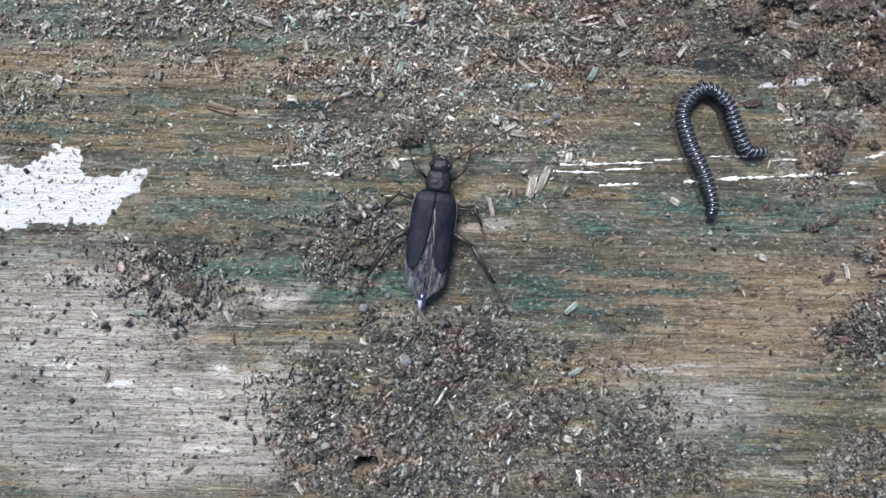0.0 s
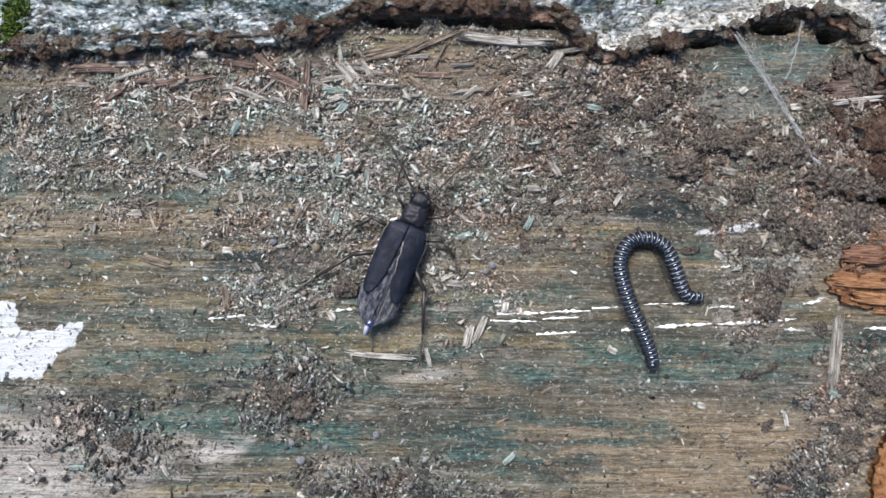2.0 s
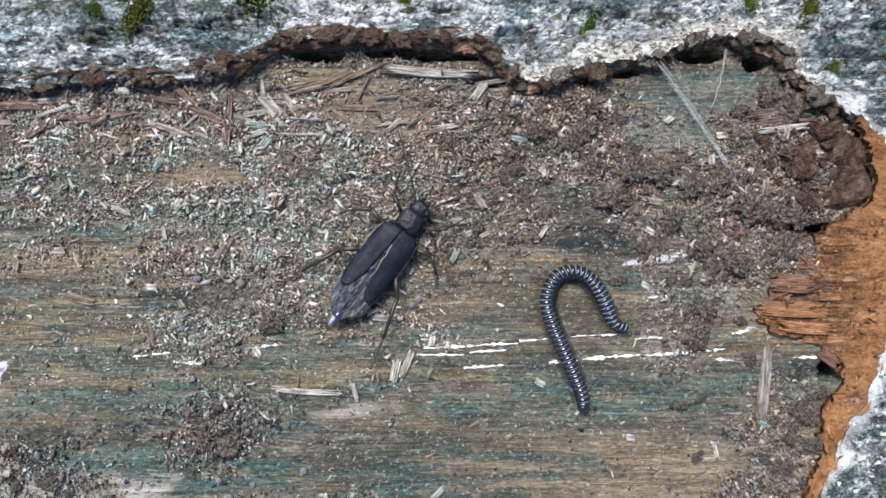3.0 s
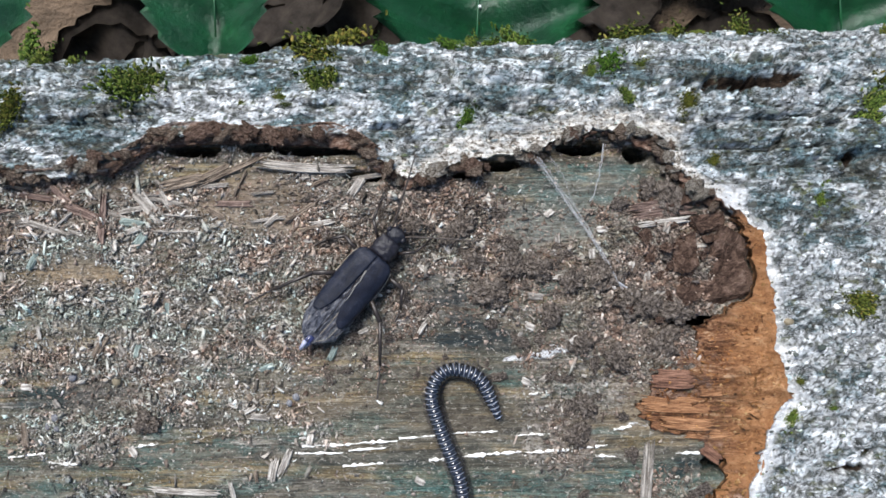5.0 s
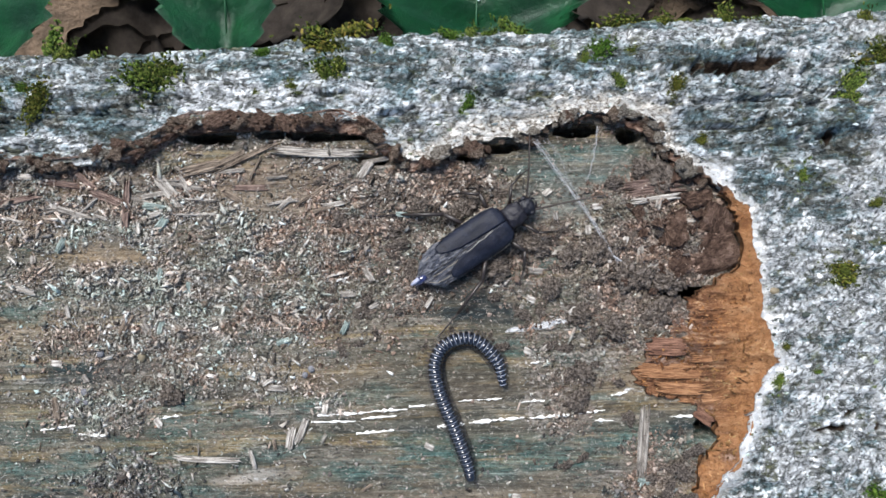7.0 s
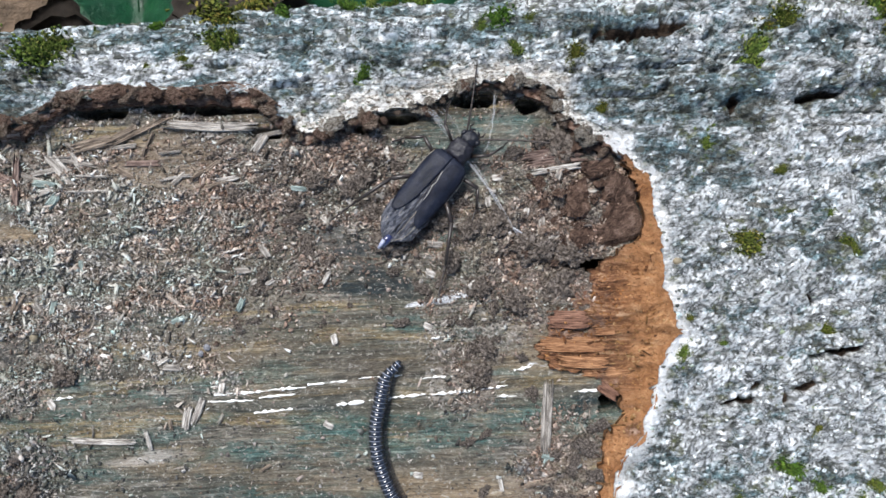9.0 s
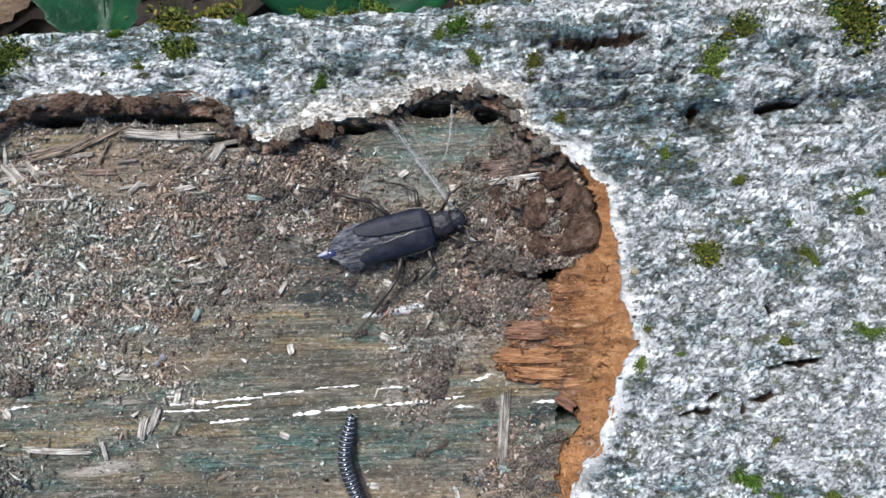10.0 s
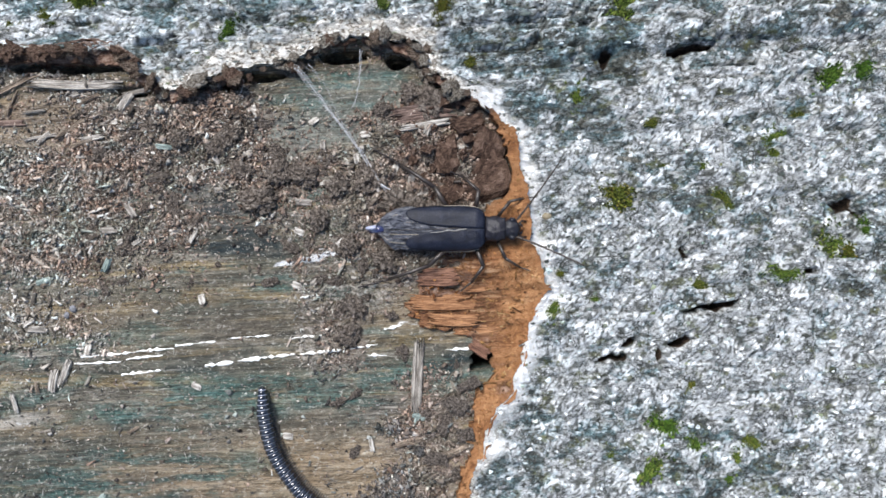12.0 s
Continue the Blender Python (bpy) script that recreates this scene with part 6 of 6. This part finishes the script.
neck = dome(lambda k: (-1.72 + 0.22 * k + 0.12 * math.sin(9 * k), 1.72 - 0.22 * k - 0.12 * math.sin(9 * k)), 0.1, 2.8, lambda x, k: 2.7 - 0.10 * x * x - 0.07 * x ** 4 - 0.35 * abs(2 * k - 1) ** 3 + 0.14 * noise.fractal(Vector((1.6 * x, 5 * k, 4.0)), 0.8, 2.0, 3), 18, 18, 0.3)
part("pronotum", neck, PRONOTUM, beetle, "dark purplish brown domed pronotum")
part("thorax", blob(1.0, (0, 1.2, 1.5), (1.6, 1.8, 1.0)), CHITIN, beetle)
head = part("head", blob(1.0, (0, 3.45, 1.7), (1.32, 1.22, 0.8), 0.22), CHITIN, beetle, "black head")
for side in (-1, 1):
    part("eye", blob(0.48, (side * 1.12, 3.65, 1.85), (0.8, 1, 1)), CHITIN, head, "glossy bulging eye")
    jaw = bmesh.new()
    rod(jaw, [(side * 0.5, 4.4, 1.5), (side * 0.55, 4.8, 1.4), (side * 0.18, 5.0, 1.35)], 0.28, 6, 0.08)
    part("mandible", jaw, CHITIN, head)
    pal = bmesh.new()
    rod(pal, [(side * 0.6, 4.3, 1.3), (side * 1.1, 5.0, 1.0), (side * 1.0, 5.5, 0.7)], 0.13, 5)
    part("palp", pal, LEGM, head)


def jointed(points, radius, taper):
    """A chain of small conical joints."""
    bm = bmesh.new()
    for i, (a, b) in enumerate(zip(points, points[1:])):
        r0 = radius * (1 - taper * i / len(points))
        rod(bm, [a, tuple(p + (q - p) * 0.9 for p, q in zip(a, b)), b], r0 * 0.75, 6, r0)
    return bm


FEELERS = []
for side in (-1, 1):
    pts = [(side * (0.05 * i ** 1.3), 0.88 * i, 0.14 * i - 0.017 * i * i) for i in range(12)]
    a = part("antenna", jointed(pts, 0.17, 0.4), FEELER, beetle, "grey-brown jointed antenna")
    FEELERS.append((a, side))


def limb(name, femur, tibia, foot, r0):
    """Thigh with a shin and a foot under it; the origin is the hip."""
    bm = bmesh.new()
    mid = tuple(0.55 * c for c in femur)
    rod(bm, [(0, 0, 0), (mid[0], mid[1], mid[2] + 0.1), femur], r0 * 0.8, 7, r0 * 0.75)
    leg = part(name, bm, LEGM, beetle, "thin black leg")
    bm = bmesh.new()
    rod(bm, [femur, tuple((p + q) / 2 for p, q in zip(femur, tibia)), tibia], r0 * 0.65, 6, r0 * 0.5)
    part("shin", bm, LEGM, leg)
    part("foot", jointed([tuple(p + (q - p) * k / 5 for p, q in zip(tibia, foot)) for k in range(6)], r0 * 0.42, 0.3), LEGM, leg)
    return leg


LEGS = []
for side in (-1, 1):
    for name, hip, femur, tibia, foot, r0, phase in (
            ("front_leg", (1.5, 1.7, 1.2), (2.1, 1.5, 0.6), (2.9, 3.6, -0.3), (3.1, 5.0, -0.6), 0.30, 0.0),
            ("middle_leg", (2.1, -1.2, 1.2), (2.9, 0.6, 0.5), (4.7, -1.3, -0.5), (5.6, -3.0, -0.8), 0.38, 3.1),
            ("hind_leg", (2.3, -4.6, 1.2), (2.9, -2.2, 0.6), (5.6, -7.2, -0.4), (7.4, -11.2, -0.8), 0.44, 0.3)):
        leg = limb(name, (side * femur[0], femur[1], femur[2]), (side * tibia[0], tibia[1], tibia[2]), (side * foot[0], foot[1], foot[2]), r0)
        LEGS.append((leg, side, hip, phase + (1.57 if side > 0 else 0)))


# ---- the millipede: rings along a winding line, its head going down the log ----
millipede = thing("millipede", "glossy black ringed millipede crawling over the wood", "millipede")
RINGS, BODY = 48, 31.0


def lathe(profile, sides=16):
    bm = bmesh.new()
    rows = [[bm.verts.new((r0 * math.cos(2 * math.pi * q / sides), y, r0 * math.sin(2 * math.pi * q / sides))) for q in range(sides)] for y, r0 in profile]
    for a, b in zip(rows, rows[1:]):
        for q in range(sides):
            bm.faces.new((a[q], a[(q + 1) % sides], b[(q + 1) % sides], b[q]))
    bm.faces.new(rows[0])
    bm.faces.new(rows[-1])
    bmesh.ops.recalc_face_normals(bm, faces=bm.faces)
    return bm


def finished(name, bm, material):
    bm.transform(Matrix.Scale(U, 4))
    me = bpy.data.meshes.new(name)
    bm.to_mesh(me)
    bm.free()
    me.materials.append(material)
    me.polygons.foreach_set("use_smooth", [True] * len(me.polygons))
    return me


STEP = BODY / RINGS
ring_mesh = finished("ring", lathe([(-0.36, 0.66), (-0.28, 0.84), (-0.18, 0.95), (0.0, 1.02), (0.14, 1.01), (0.22, 0.94), (0.27, 0.78)]), RING)
edge_mesh = finished("ring_edge", lathe([(-0.40, 0.80), (-0.37, 0.88), (-0.32, 0.89), (-0.28, 0.80)]), RINGEDGE)
leg_meshes = []
for side in (-1, 1):
    leg_bm = bmesh.new()
    rod(leg_bm, [(side * 0.5, 0, -0.75), (side * 1.05, 0.05, -0.72), (side * 1.45, -0.02, -1.15)], 0.075, 4, 0.045)
    leg_meshes.append(finished("leg", leg_bm, MLEG))
ring_objects = []
for i in range(RINGS):
    s = 0.55 + 0.45 * min(1, (i + 0.5) / 5) if i < 5 else (0.86 + 0.14 * min(1, (RINGS - 1 - i) / 6))
    ob = shared("ring", ring_mesh, millipede)
    ob.scale = (s, 1, s)
    shared("ring_edge", edge_mesh, ob)
    if 2 < i < RINGS - 2:
        for dy in (-0.16, 0.14):
            for me in leg_meshes:
                shared("leg", me, ob, pose(0, dy * U, 0))
    ring_objects.append(ob)
mhead = part("head", blob(0.85, (0, 0.15, 0.0), (0.95, 0.8, 0.9)), RING, millipede, "small rounded black head")
for side in (-1, 1):
    bm = jointed([(side * 0.35, 0.5, 0.1), (side * 0.7, 1.0, 0.0), (side * 0.85, 1.4, -0.3), (side * 0.8, 1.8, -0.6)], 0.10, 0.1)
    part("antenna", bm, MLEG, mhead)
mtail = part("tail", blob(0.55, (0, -0.1, 0.0), (0.9, 1.1, 0.85)), RING, millipede, "tapered black tail")

# lines that the body follows, tail first, at each time
CRAWL = [
    (0.0, [(39.9, 13.5), (37.6, 13.8), (36.1, 16.8), (34.9, 19.8), (32.6, 21.6), (30.4, 20.8), (29.1, 18.2), (30.1, 14.4), (32.0, 10.3), (33.1, 6.6), (32.9, 3.9)]),
    (1.5, [(40.1, 14.0), (37.8, 14.6), (36.3, 18.2), (34.8, 20.8), (32.5, 21.7), (30.3, 20.9), (29.2, 18.1), (30.0, 14.3), (31.9, 9.9), (33.2, 6.2), (33.2, 3.0)]),
    (2.5, [(39.6, 14.0), (37.7, 14.8), (36.2, 18.6), (34.7, 20.8), (32.5, 21.7), (30.2, 20.8), (29.3, 17.8), (30.6, 13.3), (32.5, 8.9), (33.8, 5.5), (34.0, 2.4)]),
    (3.6, [(39.4, 14.4), (38.3, 15.5), (36.8, 18.5), (35.0, 20.4), (32.8, 21.3), (30.5, 20.0), (29.5, 17.1), (30.4, 13.4), (32.2, 9.6), (33.8, 5.0), (34.1, 1.5)]),
    (5.5, [(38.7, 15.4), (37.6, 18.3), (36.0, 20.6), (33.4, 21.5), (31.2, 20.6), (30.3, 18.0), (31.5, 13.6), (33.1, 9.2), (34.0, 6.2), (34.5, 1.0)]),
    (7.0, [(38.9, 15.3), (38.2, 18.4), (35.9, 21.0), (33.6, 21.7), (30.8, 20.6), (29.6, 17.9), (30.3, 14.0), (32.1, 9.3), (33.9, 3.8), (34.2, 0.5)]),
    (7.5, [(38.8, 15.3), (38.0, 17.6), (36.0, 19.3), (33.9, 19.4), (32.0, 17.8), (31.4, 15.0), (31.9, 11.0), (33.2, 6.0), (34.3, 0.5), (35.0, -4.0)]),
    (8.1, [(38.7, 15.4), (37.6, 16.3), (35.8, 16.4), (34.2, 14.8), (33.4, 12.0), (33.4, 7.5), (34.2, 2.0), (35.4, -3.5), (37.5, -8.5)]),
    (8.8, [(38.5, 15.4), (36.6, 14.4), (35.3, 11.7), (34.4, 7.2), (34.6, 2.6), (36.3, -2.9), (39.0, -8.5), (43.0, -13.0)]),
    (9.5, [(37.9, 11.7), (37.0, 7.6), (36.8, 3.1), (37.8, -1.6), (40.4, -6.4), (44.0, -10.5), (49.0, -14.0)]),
    (10.5, [(37.6, 7.5), (36.7, 2.9), (37.6, -0.9), (39.7, -4.2), (43.5, -8.8), (49.0, -13.0), (55.0, -16.5)]),
    (12.0, [(37.5, 6.0), (37.7, 2.2), (38.7, -2.3), (40.8, -6.1), (42.9, -8.6), (47.5, -12.4), (54.0, -16.0)])]


def along(points):
    """The line rounded off, sampled by length: a function of the distance from the tail."""
    p = np.array(points)
    p = np.concatenate([[2 * p[0] - p[1]], p, [2 * p[-1] - p[-2]]])
    out = []
    for k in range(1, len(p) - 2):
        for u in np.linspace(0, 1, 24, endpoint=False):
            a, b, c, d = p[k - 1:k + 3]
            out.append(0.5 * (2 * b + (c - a) * u + (2 * a - 5 * b + 4 * c - d) * u * u + (3 * b - a - 3 * c + d) * u ** 3))
    out = np.array(out)
    end = out[-1] - out[-6]
    out = np.concatenate([out, out[-1] + end / np.linalg.norm(end) * np.linspace(0.5, 30, 60)[:, None]])
    length = np.concatenate([[0], np.cumsum(np.linalg.norm(np.diff(out, axis=0), axis=1))])

    def at(s):
        x, y = np.interp(s, length, out[:, 0]), np.interp(s, length, out[:, 1])
        x2, y2 = np.interp(s + 0.4, length, out[:, 0]), np.interp(s + 0.4, length, out[:, 1])
        return x, y, math.degrees(math.atan2(-(x2 - x), y2 - y))
    return at


# seconds, place of the wing-case front in mm, heading, height, nose-up tilt
BEETLE = [
    (0.0, -3.3, 7.1, -7, 0.5, 0), (0.5, -3.5, 10.9, -3, 0.5, 0), (1.0, -4.2, 14.9, 0, 0.6, 0), (1.5, -1.6, 18.4, -18, 0.7, 0), (2.0, 1.5, 23.0, -22, 0.8, 0), (2.5, 6.0, 26.0, -26, 0.8, 0),
    (3.0, 10.5, 26.9, -38, 0.8, 0), (3.5, 14.98, 31.1, -27, 0.8, 0), (3.7, 16.4, 32.4, -28, 0.8, 0), (4.4, 20.4, 35.2, -33, 0.8, 0), (5.3, 25.7, 36.3, -46, 0.8, 0), (5.5, 27.5, 36.0, -50, 0.8, 0), (6.0, 31.6, 35.8, -60, 0.8, 0),
    (6.5, 36.2, 35.3, -67, 0.8, 0), (7.0, 39.7, 37.7, -57, 0.8, 0), (7.8, 44.0, 41.2, -46, 0.8, 0), (8.8, 46.9, 42.6, -41, 0.7, 0), (9.0, 46.8, 42.0, -42, 0.8, 0), (9.5, 47.2, 37.7, -55, 0.8, 0), (10.0, 49.4, 34.3, -77, 0.8, 0),
    (10.5, 55.2, 30.0, -97, 0.9, 0), (11.0, 60.7, 28.0, -99, 1.2, 3), (11.5, 63.0, 27.2, -99, 1.5, 4), (12.0, 68.0, 25.9, -93, 1.8, 4)]


def motions():
    walk(beetle, [(t, pose(x * U, y * U, z * U, tilt, 0, turn)) for t, x, y, turn, z, tilt in BEETLE])
    beats = [0.25 * i for i in range(49)]
    for leg, side, hip, phase in LEGS:
        walk(leg, [(t, pose(side * hip[0] * U, hip[1] * U, hip[2] * U, 0, 5 * math.sin(5.0 * t + phase + 1.5), 11 * math.sin(5.0 * t + phase))) for t in beats])
    for feeler, side in FEELERS:
        walk(feeler, [(t, pose(side * 1.0 * U, 4.1 * U, 1.9 * U, 5 * math.sin(1.9 * t + side), 0, -side * (32 + 16 * math.sin(1.3 * t + 1.8 * side)))) for t in beats])
    lines = [(t, along(points)) for t, points in CRAWL]
    for i, ob in enumerate(ring_objects):
        walk(ob, [(t, pose(at(STEP * (i + 0.5))[0] * U, at(STEP * (i + 0.5))[1] * U, 1.25 * U, 0, 0, at(STEP * (i + 0.5))[2])) for t, at in lines])
    walk(mtail, [(t, pose(at(0.2)[0] * U, at(0.2)[1] * U, 1.2 * U, 0, 0, at(0.2)[2])) for t, at in lines])
    walk(mhead, [(t, pose(at(BODY)[0] * U, at(BODY)[1] * U, 1.2 * U, 0, 0, at(BODY)[2])) for t, at in lines])


motions()
